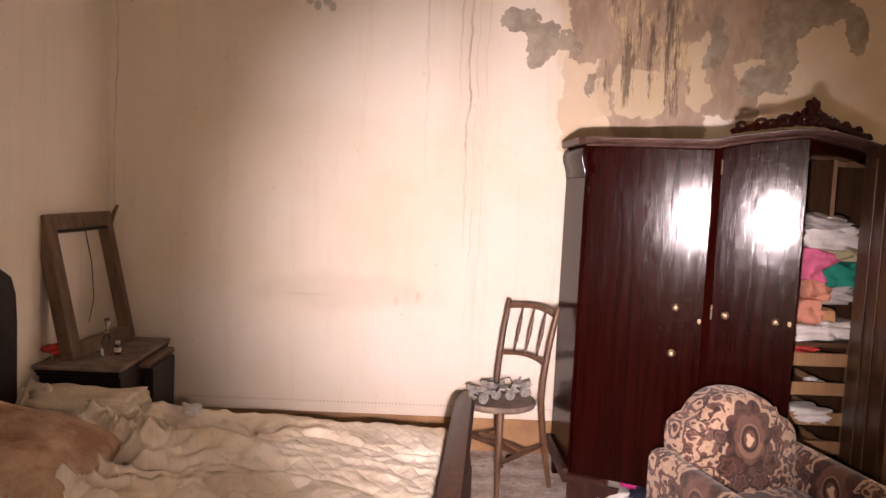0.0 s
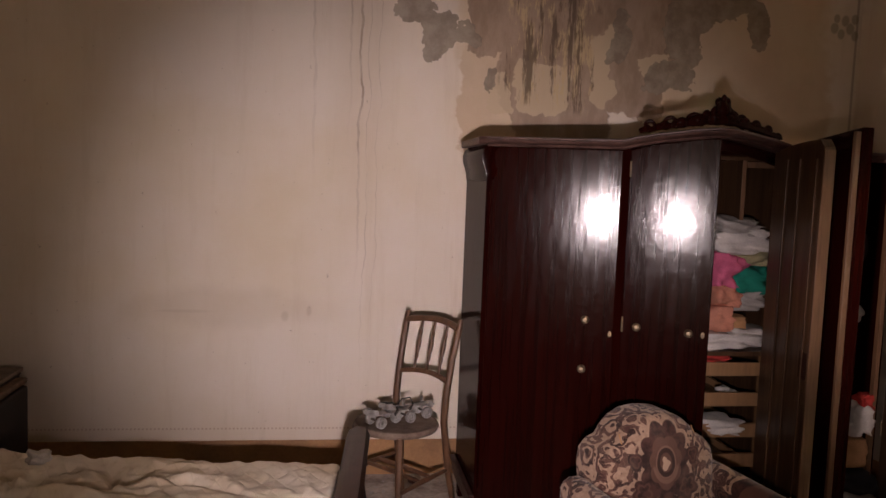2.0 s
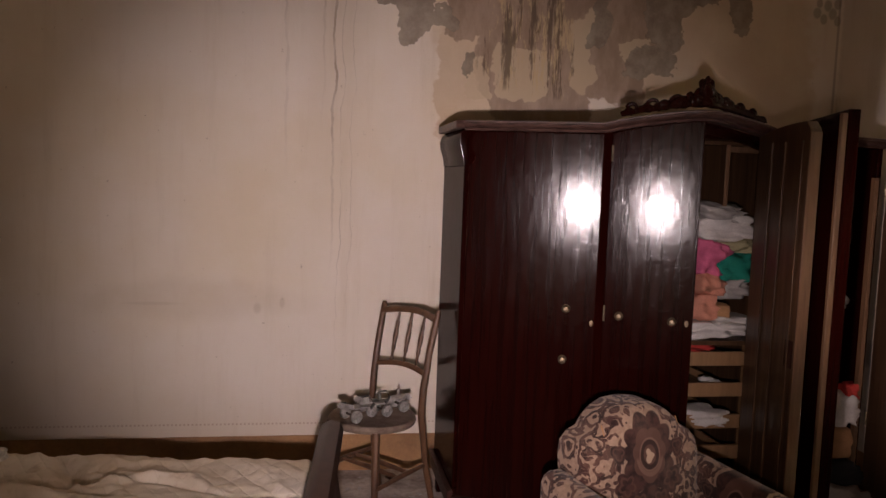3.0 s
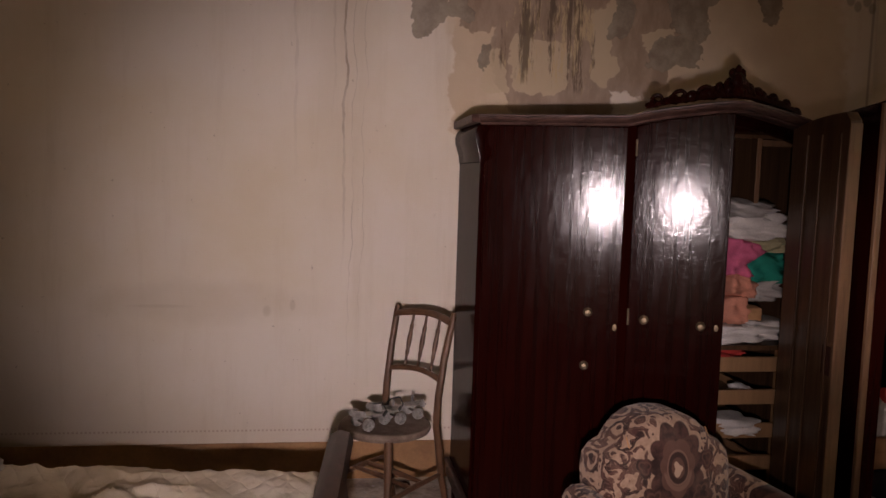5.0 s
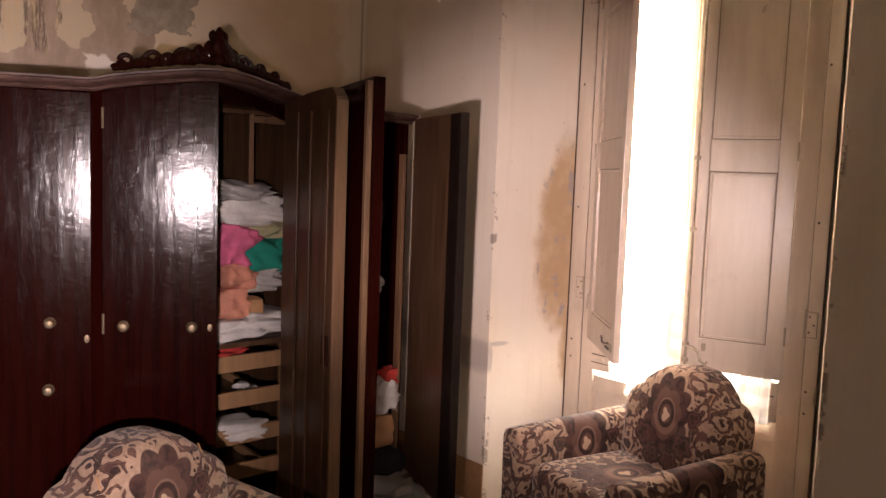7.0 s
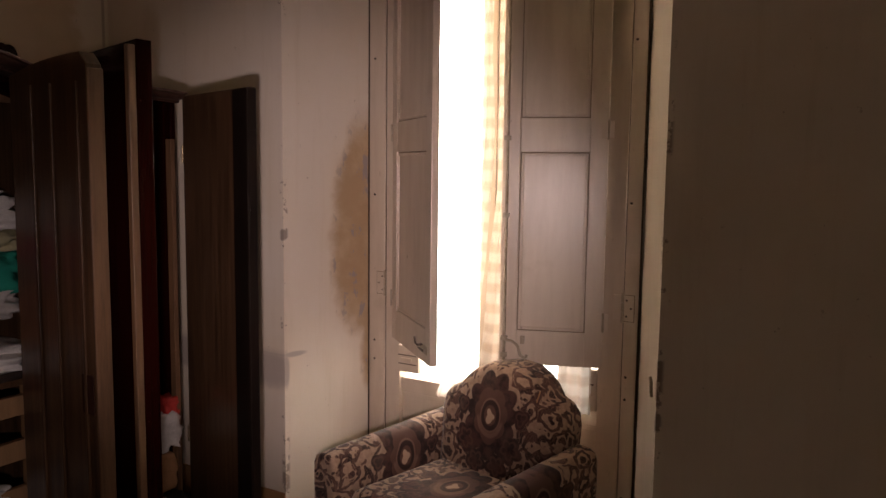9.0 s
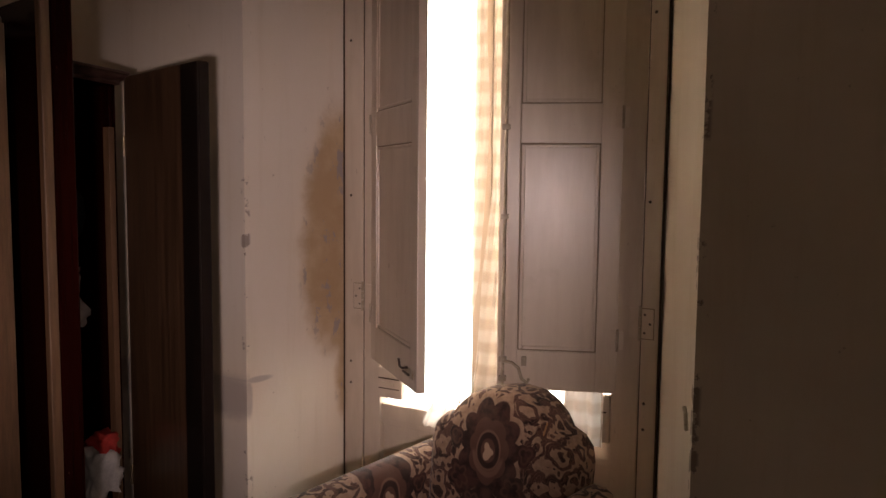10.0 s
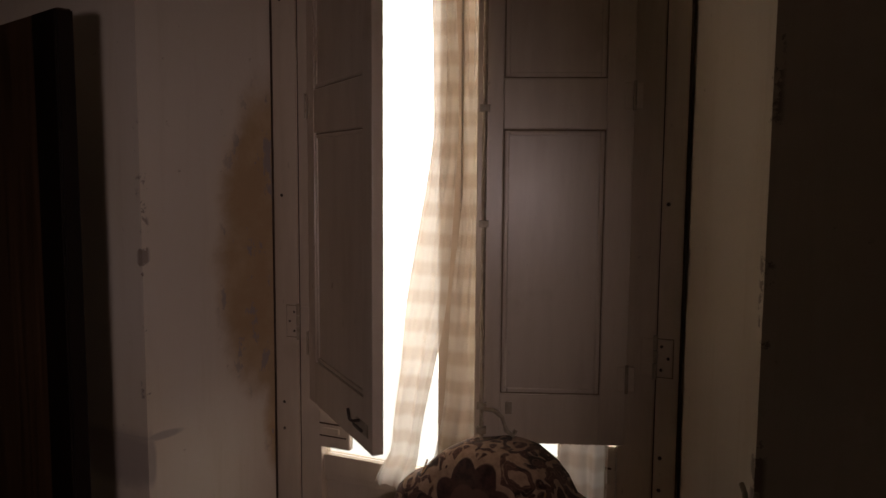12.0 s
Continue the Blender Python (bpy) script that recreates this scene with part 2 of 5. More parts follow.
def lacquer():
    """Old french-polished mahogany: nearly black red-brown, faint grain, rippled and scratched gloss."""
    k = Nodes("mahogany", 0.2)
    grain = k.noise(3, 8, 0.7, (12, 12, 0.4))
    c = k.mix(k.ramp(grain, 0.3, 0.75), (0.009, 0.0010, 0.0007), (0.020, 0.0024, 0.0015))
    c = k.mix(k.mul(k.ramp(k.noise(60, 3, 0.6, (1, 1, 0.4)), 0.73, 0.77), 0.4), c, (0.22, 0.14, 0.11))
    k.colour(c)
    wear = k.noise(5, 8, 0.75, (8, 8, 0.8), (2, 5, 1))
    k.put(k.add(k.mul(k.ramp(wear, 0.42, 0.75), 0.08), 0.42), k.b.inputs["Roughness"])
    k.put(k.add(k.mul(k.ramp(wear, 0.42, 0.75), 0.08), 0.11), k.b.inputs["Coat Roughness"])
    ripple = k.add(k.add(k.mul(k.noise(16, 3, 0.5, (1.8, 1.8, 0.9)), 0.42), k.mul(k.noise(60, 4, 0.6, (0.6, 0.6, 1.1)), 0.26)), k.mul(k.noise(150, 3, 0.6, (0.6, 0.6, 1.0)), 0.12))
    k.bump(ripple, 0.36, 0.004)
    k.b.inputs["Specular IOR Level"].default_value = 0.0
    k.b.inputs["Coat Weight"].default_value = 0.36
    k.l.new(k.b.inputs["Normal"].links[0].from_socket, k.b.inputs["Coat Normal"])
    return k.m


def damask(name, across="x", up="z", cu=0.0, cv=0.605):
    """Cut-plush damask: tan ground, a brown palmette with a bright eye about one point, scrolled leaves all round."""
    k = Nodes(name, 0.95)
    axes = dict(zip("xyz", k.xyz()))
    wu = k.mul(k.add(k.noise(11, 3, 0.5), -0.5), 0.016)
    wv = k.mul(k.add(k.noise(11, 3, 0.5, at=(4, 4, 4)), -0.5), 0.016)
    u, dv = k.add(k.add(axes[across], -cu), wu), k.add(k.add(axes[up], -cv), wv)

    def span(a, b, sv=1.0):
        """Distance from a point of the pattern."""
        p, q = k.add(u, -a), k.mul(k.add(dv, -b), sv)
        return k.math("SQRT", k.add(k.mul(p, p), k.mul(q, q)))

    def either(*parts):
        out = parts[0]
        for p in parts[1:]:
            out = k.math("MAXIMUM", out, p)
        return out

    def within(v, lo, hi, soft=0.0025):
        return k.mul(k.ramp(v, lo - soft, lo + soft), k.ramp(v, hi + soft, hi - soft))

    side = k.math("ABSOLUTE", u)
    r = span(0, 0.012, 0.74)
    ang = k.math("ARCTAN2", u, k.add(dv, -0.012))
    lobed = k.add(r, k.mul(k.math("ABSOLUTE", k.math("SINE", k.mul(ang, 5.5))), -0.020))
    palm = k.ramp(lobed, 0.097, 0.092)
    heart = k.ramp(k.add(r, k.mul(k.math("ABSOLUTE", k.math("SINE", k.mul(ang, 3.5))), -0.010)), 0.066, 0.062)
    crescent = k.mul(within(r, 0.046, 0.058), k.ramp(dv, 0.012, -0.012))
    ring = within(r, 0.026, 0.040)
    thin = within(r, 0.040, 0.045)
    eye = k.ramp(k.add(span(0, 0.008, 0.66), k.mul(k.math("SINE", k.mul(ang, 3)), 0.004)), 0.0175, 0.0145)

    def rosette(a, b, size, n):
        p, q = k.add(side, -a), k.add(dv, -b)
        d = k.math("SQRT", k.add(k.mul(p, p), k.mul(q, q)))
        t = k.math("ARCTAN2", p, q)
        e = k.add(d, k.mul(k.math("ABSOLUTE", k.math("SINE", k.mul(t, n))), -size * 0.28))
        return k.ramp(e, size * 0.78, size * 0.70), within(e, size * 0.28, size * 0.46), k.ramp(k.math("SINE", k.mul(t, n * 4)), 0.3, 0.7)

    roses = [rosette(0.098, -0.085, 0.052, 2.5), rosette(0.046, -0.150, 0.050, 2.5), rosette(0.128, 0.025, 0.034, 1.5)]
    rose, rose_in = either(*(q[0] for q in roses)), either(*(q[1] for q in roses))
    core = either(k.ramp(lobed, 0.113, 0.103), rose)

    def scrolls(scale, at):
        vo = k.n.new("ShaderNodeTexVoronoi")
        vo.inputs["Scale"].default_value, vo.inputs["Randomness"].default_value = scale, 0.75
        mp = k.n.new("ShaderNodeMapping")
        mp.inputs["Location"].default_value = at
        warped = k.n.new("ShaderNodeVectorMath")
        warped.operation = "ADD"
        nn = k.n.new("ShaderNodeTexNoise")
        nn.inputs["Scale"].default_value = 14
        k.l.new(k.p, nn.inputs["Vector"])
        sc = k.n.new("ShaderNodeVectorMath")
        sc.operation = "SCALE"
        sc.inputs[3].default_value = 0.09
        k.l.new(nn.outputs[1], sc.inputs[0])
        k.l.new(k.p, mp.inputs[0])
        k.l.new(mp.outputs[0], warped.inputs[0])
        k.l.new(sc.outputs[0], warped.inputs[1])
        k.l.new(warped.outputs[0], vo.inputs["Vector"])
        return vo.outputs["Distance"]
    d1, d2 = scrolls(14.0, (0.3, 0.1, 0.2)), scrolls(33, (1.3, 0.6, 0.1))
    leaf = k.mul(k.ramp(k.math("SINE", k.mul(d1, 13.5)), -0.40, -0.20), k.ramp(d1, 0.64, 0.59))
    buds = k.mul(k.ramp(d2, 0.40, 0.36), k.ramp(d1, 0.30, 0.36))
    rest = k.mul(either(leaf, buds), k.ramp(core, 0.6, 0.3))
    motif = either(rest, palm, rose)
    edge = k.math("ABSOLUTE", k.math("SINE", k.add(k.mul(d1, 34), k.mul(d2, 3))))
    veins = k.mul(rest, k.ramp(edge, 0.30, 0.12))
    tan = k.mix(k.ramp(k.noise(70, 4), 0.3, 0.7), (0.34, 0.22, 0.15), (0.47, 0.32, 0.225))
    dark = k.mix(k.ramp(k.noise(26, 5), 0.38, 0.62), (0.028, 0.011, 0.009), (0.085, 0.036, 0.028))
    brown = (0.135, 0.064, 0.046)
    c = k.mix(motif, tan, dark)
    c = k.mix(k.mul(k.mul(rest, k.ramp(k.noise(17, 3), 0.5, 0.56)), 0.75), c, brown)
    c = k.mix(k.mul(veins, 0.55), c, (0.30, 0.19, 0.135))
    c = k.mix(k.mul(heart, 0.9), c, brown)
    c = k.mix(k.mul(rose_in, 0.7), c, brown)
    c = k.mix(k.mul(crescent, 0.75), c, (0.25, 0.145, 0.10))
    c = k.mix(ring, c, (0.04, 0.016, 0.012))
    c = k.mix(k.mul(thin, 0.6), c, (0.30, 0.18, 0.125))
    c = k.mix(eye, c, (0.56, 0.40, 0.28))
    c = k.mix(k.mul(k.ramp(k.noise(5, 5), 0.45, 0.8), 0.22), c, (0.36, 0.28, 0.22))
    k.colour(c)
    k.bump(k.add(k.mul(motif, 0.8), k.mul(k.noise(260, 2), 0.35)), 0.5, 0.004)
    k.b.inputs["Sheen Weight"].default_value = 0.25
    k.b.inputs["Sheen Roughness"].default_value = 0.4
    return k.m


def quilted():
    """Soiled quilted cotton: diamond stitching and wandering stains."""
    k = Nodes("quilt_cotton", 0.9)
    x, y, z = k.xyz()
    c = k.mix(k.ramp(k.noise(3, 6), 0.35, 0.7), (0.76, 0.68, 0.56), (0.60, 0.49, 0.34))
    c = k.mix(k.mul(k.ramp(k.noise(24, 5), 0.55, 0.7), 0.35), c, (0.42, 0.32, 0.21))
    k.colour(c)
    a = k.math("ABSOLUTE", k.math("SINE", k.mul(k.add(x, k.mul(y, 0.8)), 42)))
    b = k.math("ABSOLUTE", k.math("SINE", k.mul(k.add(x, k.mul(y, -0.8)), 42)))
    puff = k.math("POWER", k.math("MINIMUM", a, b), 0.4)
    k.bump(k.add(k.mul(puff, 1.0), k.mul(k.noise(60, 5, stretch=(1, 1, 1)), 0.6)), 0.35, 0.010)
    return k.m


def painted_wood():
    """Cream gloss paint on old joinery, with wear and dirt."""
    k = Nodes("cream_gloss", 0.36)
    x, y, z = k.xyz()
    c = k.mix(k.ramp(k.noise(2.5, 6, 0.65, (4, 4, 0.6)), 0.35, 0.7), (0.69, 0.59, 0.48), (0.59, 0.49, 0.385))
    c = k.mix(k.mul(k.ramp(k.noise(30, 5, 0.7, (1, 1, 0.4)), 0.66, 0.72), 0.42), c, (0.22, 0.14, 0.08))
    c = k.mix(k.mul(k.ramp(k.noise(5, 6), 0.55, 0.75), 0.3), c, (0.40, 0.31, 0.2))
    k.colour(c)
    k.put(k.add(k.mul(k.noise(12, 5), 0.12), 0.24), k.b.inputs["Roughness"])
    k.bump(k.add(k.noise(16, 6, 0.6, (3, 3, 0.4)), k.mul(k.noise(90, 3), 0.3)), 0.16, 0.004)
    return k.m


def voile(name="voile", through=0.42, cover=0.90):
    """Sheer white curtain with woven horizontal bands; daylight shines through it."""
    k = Nodes(name, 0.9)
    x, y, z = k.xyz()
    band = k.ramp(k.math("SINE", k.add(k.mul(z, 81.5), k.mul(k.noise(6, 3), 1.4))), -0.6, 0.8)
    tone = k.mix(band, (0.94, 0.90, 0.84), (0.79, 0.71, 0.62))
    k.colour(tone)
    t = k.n.new("ShaderNodeBsdfTranslucent")
    k.l.new(tone, t.inputs[0])
    tr = k.n.new("ShaderNodeBsdfTransparent")
    m1, m2 = k.n.new("ShaderNodeMixShader"), k.n.new("ShaderNodeMixShader")
    m1.inputs[0].default_value = through
    df = k.n.new("ShaderNodeBsdfDiffuse")
    k.l.new(tone, df.inputs[0])
    k.l.new(df.outputs[0], m1.inputs[1])
    k.l.new(t.outputs[0], m1.inputs[2])
    k.put(k.add(k.mul(band, 0.08 if cover < 0.9 else 0.0), cover), m2.inputs[0])
    k.l.new(tr.outputs[0], m2.inputs[1])
    k.l.new(m1.outputs[0], m2.inputs[2])
    k.l.new(m2.outputs[0], k.n["Material Output"].inputs[0])
    return k.m


def glass(name, rough=0.02, tint=(0.95, 0.97, 0.95)):
    m = bpy.data.materials.new(name)
    m.use_nodes = True
    b = m.node_tree.nodes["Principled BSDF"]
    b.inputs["Base Color"].default_value = (*tint, 1)
    b.inputs["Transmission Weight"].default_value, b.inputs["Roughness"].default_value, b.inputs["IOR"].default_value = 1.0, rough, 1.45
    return m


MAHOGANY, DAMASK, QUILT, SHUTTER, VOILE = lacquer(), damask("damask"), quilted(), painted_wood(), voile()
# voile copy made near opaque, to look unlit from behind
DIM_VOILE = voile("dim_voile", 0.035, 0.99)
DAMASK_SEAT, DAMASK_ARM = damask("damask_seat", "x", "y", 0.0, -0.22), damask("damask_arm", "y", "z", -0.20, 0.44)
FLOOR = material("dusty_floor", (0.54, 0.47, 0.41), 0.92, scale=5, colour2=(0.22, 0.175, 0.145), bump=0.6, fine=40)
SKIRTING = material("tan_skirting", (0.42, 0.23, 0.10), 0.7, scale=5, colour2=(0.28, 0.15, 0.07), fine=60)
DARKWOOD = material("dark_wood", (0.014, 0.008, 0.006), 0.45, scale=4, stretch=(6, 6, 1), colour2=(0.008, 0.005, 0.004))
DARKWOOD.node_tree.nodes["Principled BSDF"].inputs["Specular IOR Level"].default_value = 0.15
CORNICE_WOOD = material("dusty_mahogany", (0.115, 0.060, 0.046), 0.5, scale=9, stretch=(2, 2, 6), colour2=(0.035, 0.014, 0.010))
FOOTWOOD = material("dusty_walnut", (0.058, 0.022, 0.015), 0.40, scale=5, stretch=(5, 5, 1), colour2=(0.026, 0.011, 0.008))
FOOTWOOD.node_tree.nodes["Principled BSDF"].inputs["Specular IOR Level"].default_value = 0.2
PLYWOOD = material("plywood", (0.125, 0.066, 0.034), 0.30, scale=4, stretch=(14, 14, 0.5), colour2=(0.045, 0.023, 0.012))
PINE = material("raw_pine", (0.36, 0.20, 0.095), 0.6, scale=5, stretch=(9, 9, 0.7), colour2=(0.28, 0.16, 0.075))
EDGEWOOD = material("worn_edge_wood", (0.19, 0.10, 0.05), 0.55, scale=5, stretch=(9, 9, 0.7), colour2=(0.10, 0.052, 0.026))
GREYWOOD = material("dusty_frame_wood", (0.18, 0.105, 0.060), 0.75, scale=6, stretch=(4, 4, 1), colour2=(0.10, 0.058, 0.033))
BENTWOOD = material("bentwood", (0.15, 0.075, 0.038), 0.42, scale=6, stretch=(3, 3, 1), colour2=(0.07, 0.034, 0.018))
DUST = material("dusty_seat", (0.26, 0.20, 0.155), 0.9, scale=9, colour2=(0.13, 0.085, 0.06))
BRASS = material("tarnished_brass", (0.36, 0.29, 0.20), 0.5, 0.9, scale=40, colour2=(0.22, 0.15, 0.08))
IRON = material("old_iron", (0.16, 0.13, 0.11), 0.5, 0.7, scale=30, colour2=(0.07, 0.05, 0.04))
PAINTED_IRON = material("painted_iron", (0.50, 0.43, 0.33), 0.45, 0.0, scale=25, colour2=(0.33, 0.26, 0.18))
STEEL = material("dull_steel", (0.46, 0.44, 0.41), 0.45, 0.35, scale=30, colour2=(0.24, 0.22, 0.20))
CRACK = material("dark_joint", (0.10, 0.062, 0.04), 0.85, scale=25)
# brown for strips that paint dirt and shading round panels and hinges
JOINT_DIRT_SHADE = material("joint_dirt_shade", (0.36, 0.275, 0.19), 0.8, scale=20)
RUBBER = material("grey_rubber", (0.07, 0.065, 0.06), 0.8, scale=30)
CLOTHS = {n: material(n + "_cloth", c, 0.92, scale=7, colour2=tuple(v * 0.72 for v in c), fine=160, bump=0.3) for n, c in {
    "white": (0.72, 0.68, 0.64), "grey": (0.48, 0.45, 0.42), "pink": (0.75, 0.16, 0.30), "green": (0.015, 0.27, 0.19), "peach": (0.70, 0.30, 0.20),
    "tan": (0.55, 0.30, 0.14), "olive": (0.42, 0.38, 0.22), "red": (0.60, 0.05, 0.04), "teal": (0.44, 0.52, 0.49), "black": (0.02, 0.018, 0.02),
    "navy": (0.02, 0.022, 0.05), "pillow": (0.46, 0.30, 0.19), "sheet": (0.70, 0.60, 0.44), "magenta": (0.55, 0.03, 0.22)}.items()}
CLOTHS["pillow"] = material("stained_ticking", (0.52, 0.36, 0.24), 0.92, scale=6, colour2=(0.30, 0.16, 0.09), fine=120, bump=0.3, lo=0.40, hi=0.60)
PANE, DECANTER_GLASS, BROWN_GLASS = glass("pane_glass"), glass("bottle_glass", 0.08, (0.9, 0.92, 0.9)), material("brown_bottle", (0.05, 0.022, 0.01), 0.15)
BACKDROP = bpy.data.materials.new("daylight_haze")
BACKDROP.use_nodes = True
_b = BACKDROP.node_tree.nodes["Principled BSDF"]
_b.inputs["Base Color"].default_value = (0.9, 0.9, 0.9, 1)
_b.inputs["Emission Color"].default_value = (1.0, 0.96, 0.90, 1)
_b.inputs["Emission Strength"].default_value = 9.0


# ---- mesh helpers ----
def part(name, bm, mat, parent=None, label=""):
    me = bpy.data.meshes.new(name)
    bm.normal_update()
    bm.to_mesh(me)
    bm.free()
    me.materials.append(mat)
    ob = new(name, me)
    if parent is not None:
        ob.parent = parent
    if label:
        ob["label"] = label
    return ob


def thing(name, m, label, category, group="", kind=""):
    ob = new(name)
    ob.empty_display_size = 0.1
    ob.matrix_basis = m
    return tagged(ob, label, category, group, kind)


def box(x0, y0, z0, x1, y1, z1, bevel=0.0, seg=2, bm=None):
    own = bmesh.new()
    bmesh.ops.create_cube(own, size=1, matrix=Matrix.Translation(((x0 + x1) / 2, (y0 + y1) / 2, (z0 + z1) / 2)) @ Matrix.Diagonal((abs(x1 - x0), abs(y1 - y0), abs(z1 - z0), 1)))
    if bevel:
        bmesh.ops.bevel(own, geom=own.edges[:], offset=bevel, segments=seg, affect="EDGES", profile=0.6)
    return own if bm is None else join(bm, own)


def join(bm, other):
    me = bpy.data.meshes.new("tmp")
    other.to_mesh(me)
    other.free()
    bm.from_mesh(me)
    bpy.data.meshes.remove(me)
    return bm


def prism(points, z0, z1, bevel=0.0, seg=2):
    """An upright block on a plan outline."""
    bm = bmesh.new()
    low = [bm.verts.new((x, y, z0)) for x, y in points]
    f = bm.faces.new(low)
    out = bmesh.ops.extrude_face_region(bm, geom=[f])
    bmesh.ops.translate(bm, vec=(0, 0, z1 - z0), verts=[v for v in out["geom"] if isinstance(v, bmesh.types.BMVert)])
    bmesh.ops.recalc_face_normals(bm, faces=bm.faces[:])
    if bevel:
        bmesh.ops.bevel(bm, geom=bm.edges[:], offset=bevel, segments=seg, affect="EDGES", profile=0.6)
    return bm


def shade(ob, angle=40):
    for p in ob.data.polygons:
        p.use_smooth = True
    ob.data.set_sharp_from_angle(angle=radians(angle))
    return ob


def tube(points, radii, n=10, bm=None, flat=1.0):
    """A round bar along points, its radius changing from point to point."""
    bm = bm or bmesh.new()
    pts = [Vector(p) for p in points]
    if isinstance(radii, (int, float)):
        radii = [radii] * len(pts)
    rings, up = [], None
    for i, p in enumerate(pts):
        d = (pts[min(i + 1, len(pts) - 1)] - pts[max(i - 1, 0)]).normalized()
        if up is None:
            up = d.orthogonal().normalized()
        up = (up - d * up.dot(d)).normalized()
        side = d.cross(up)
        rings.append([bm.verts.new(p + (up * math.cos(2 * math.pi * k / n) + side * (math.sin(2 * math.pi * k / n) * flat)) * radii[i]) for k in range(n)])
    for a, b in zip(rings, rings[1:]):
        for k in range(n):
            bm.faces.new((a[k], a[(k + 1) % n], b[(k + 1) % n], b[k]))
    bm.faces.new(rings[0][::-1])
    bm.faces.new(rings[-1])
    bmesh.ops.recalc_face_normals(bm, faces=bm.faces[:])
    return bm


def lathe(profile, n=24, bm=None, m=Matrix()):
    """A turned solid round z from (radius, height) pairs."""
    bm = bm or bmesh.new()
    rings = [[bm.verts.new(m @ Vector((r * math.cos(2 * math.pi * k / n), r * math.sin(2 * math.pi * k / n), z))) for k in range(n)] for r, z in profile]
    for a, b in zip(rings, rings[1:]):
        for k in range(n):
            bm.faces.new((a[k], a[(k + 1) % n], b[(k + 1) % n], b[k]))
    bm.faces.new(rings[0][::-1])
    bm.faces.new(rings[-1])
    bmesh.ops.recalc_face_normals(bm, faces=bm.faces[:])
    return bm


def plate(outline, y0, y1, bevel=0.0, seg=2):
    """A board in the x-z plane on an outline, from y0 to y1."""
    bm = bmesh.new()
    f = bm.faces.new([bm.verts.new((x, y0, z)) for x, z in outline])
    out = bmesh.ops.extrude_face_region(bm, geom=[f])
    bmesh.ops.translate(bm, vec=(0, y1 - y0, 0), verts=[v for v in out["geom"] if isinstance(v, bmesh.types.BMVert)])
    bmesh.ops.recalc_face_normals(bm, faces=bm.faces[:])
    if bevel:
        rim = [e for e in bm.edges if abs(e.verts[0].co.y - e.verts[1].co.y) < 1e-6]
        bmesh.ops.bevel(bm, geom=rim, offset=bevel, segments=seg, affect="EDGES", profile=0.6)
    return bm


def crumple(sx, sy, sz, seed, amount=0.25, fold=3.0, cuts=5):
    """Folded or dropped cloth: a soft block with layered edges and creases, resting on z = 0."""
    bm = bmesh.new()
    bmesh.ops.create_cube(bm, size=2)
    bmesh.ops.subdivide_edges(bm, edges=bm.edges[:], cuts=cuts, use_grid_fill=True)
    bmesh.ops.subdivide_edges(bm, edges=bm.edges[:], cuts=1, use_grid_fill=True)
    for v in bm.verts:
        p = v.co.copy()
        q = p.normalized() * max(abs(p.x), abs(p.y), abs(p.z))
        s = p.lerp(q, 0.42)
        n1 = noise.noise(Vector((s.x * 1.3 + seed, s.y * 1.3, s.z * 1.6)))
        n2 = noise.noise(Vector((s.x * 3.1, s.y * 3.1 + seed, s.z * 5.0)))
        ridge = abs(math.sin((s.z * 1.2 + 0.35 * n1 + 0.25 * s.x) * fold))
        out = 1 + amount * (n1 * 0.9 + n2 * 0.45) + 0.06 * ridge * (1 if abs(p.z) < 0.95 else 0)
        v.co = Vector((s.x * out * sx / 2, s.y * out * sy / 2, (s.z * (1 + amount * n1 * 0.8 + 0.3 * amount * n2) + 1) * sz / 2))
    low = min(v.co.z for v in bm.verts)
    for v in bm.verts:
        v.co.z = max(v.co.z - low - 0.06 * sz, 0)
    return bm


def cloth(name, m, size, seed, mat, label, amount=0.25, fold=3.0, category="clothes", group=""):
    ob = shade(part(name, crumple(*size, seed, amount, fold), mat), 180)
    ob.matrix_basis = m
    return tagged(ob, label, category, group)


def screw_plate(bm, x0, z0, x1, z1, y, thick=0.003):
    return box(x0, y, z0, x1, y + thick, z1, 0.001, 1, bm)


# ---- structure ----
XL, XR, YB, YF, H = -1.63, 2.955, 4.14, -2.2, 3.2
WY0, WY1, WIN = 1.70, 3.14, 3.39  # window recess along y; plane of the window


def structure(name, bm, mat, label, category=""):
    return tagged(part(name, bm, mat), label, category or name.split("_")[0], kind="structure")


structure("floor", box(XL - 0.2, YF - 0.2, -0.1, XR + 0.7, YB + 0.2, 0), FLOOR, "worn floor under grey dust and flakes")
structure("ceiling", box(XL - 0.2, YF - 0.2, H, XR + 0.7, YB + 0.2, H + 0.1), PLASTER, "plain plastered ceiling, aged cream")
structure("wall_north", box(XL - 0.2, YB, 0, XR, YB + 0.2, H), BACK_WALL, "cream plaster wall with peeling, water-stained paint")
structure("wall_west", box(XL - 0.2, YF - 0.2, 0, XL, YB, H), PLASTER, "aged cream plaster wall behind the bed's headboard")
# unseen wall; its opening is added to hold the fill lamp
structure("wall_south", join(join(box(XL, YF - 0.2, 0, -1.3, YF, H), box(-0.4, YF - 0.2, 0, XR, YF, H)), box(-1.3, YF - 0.2, 2.1, -0.4, YF, H)), PLASTER, "plain aged cream plaster wall with an added opening for the fill lamp")
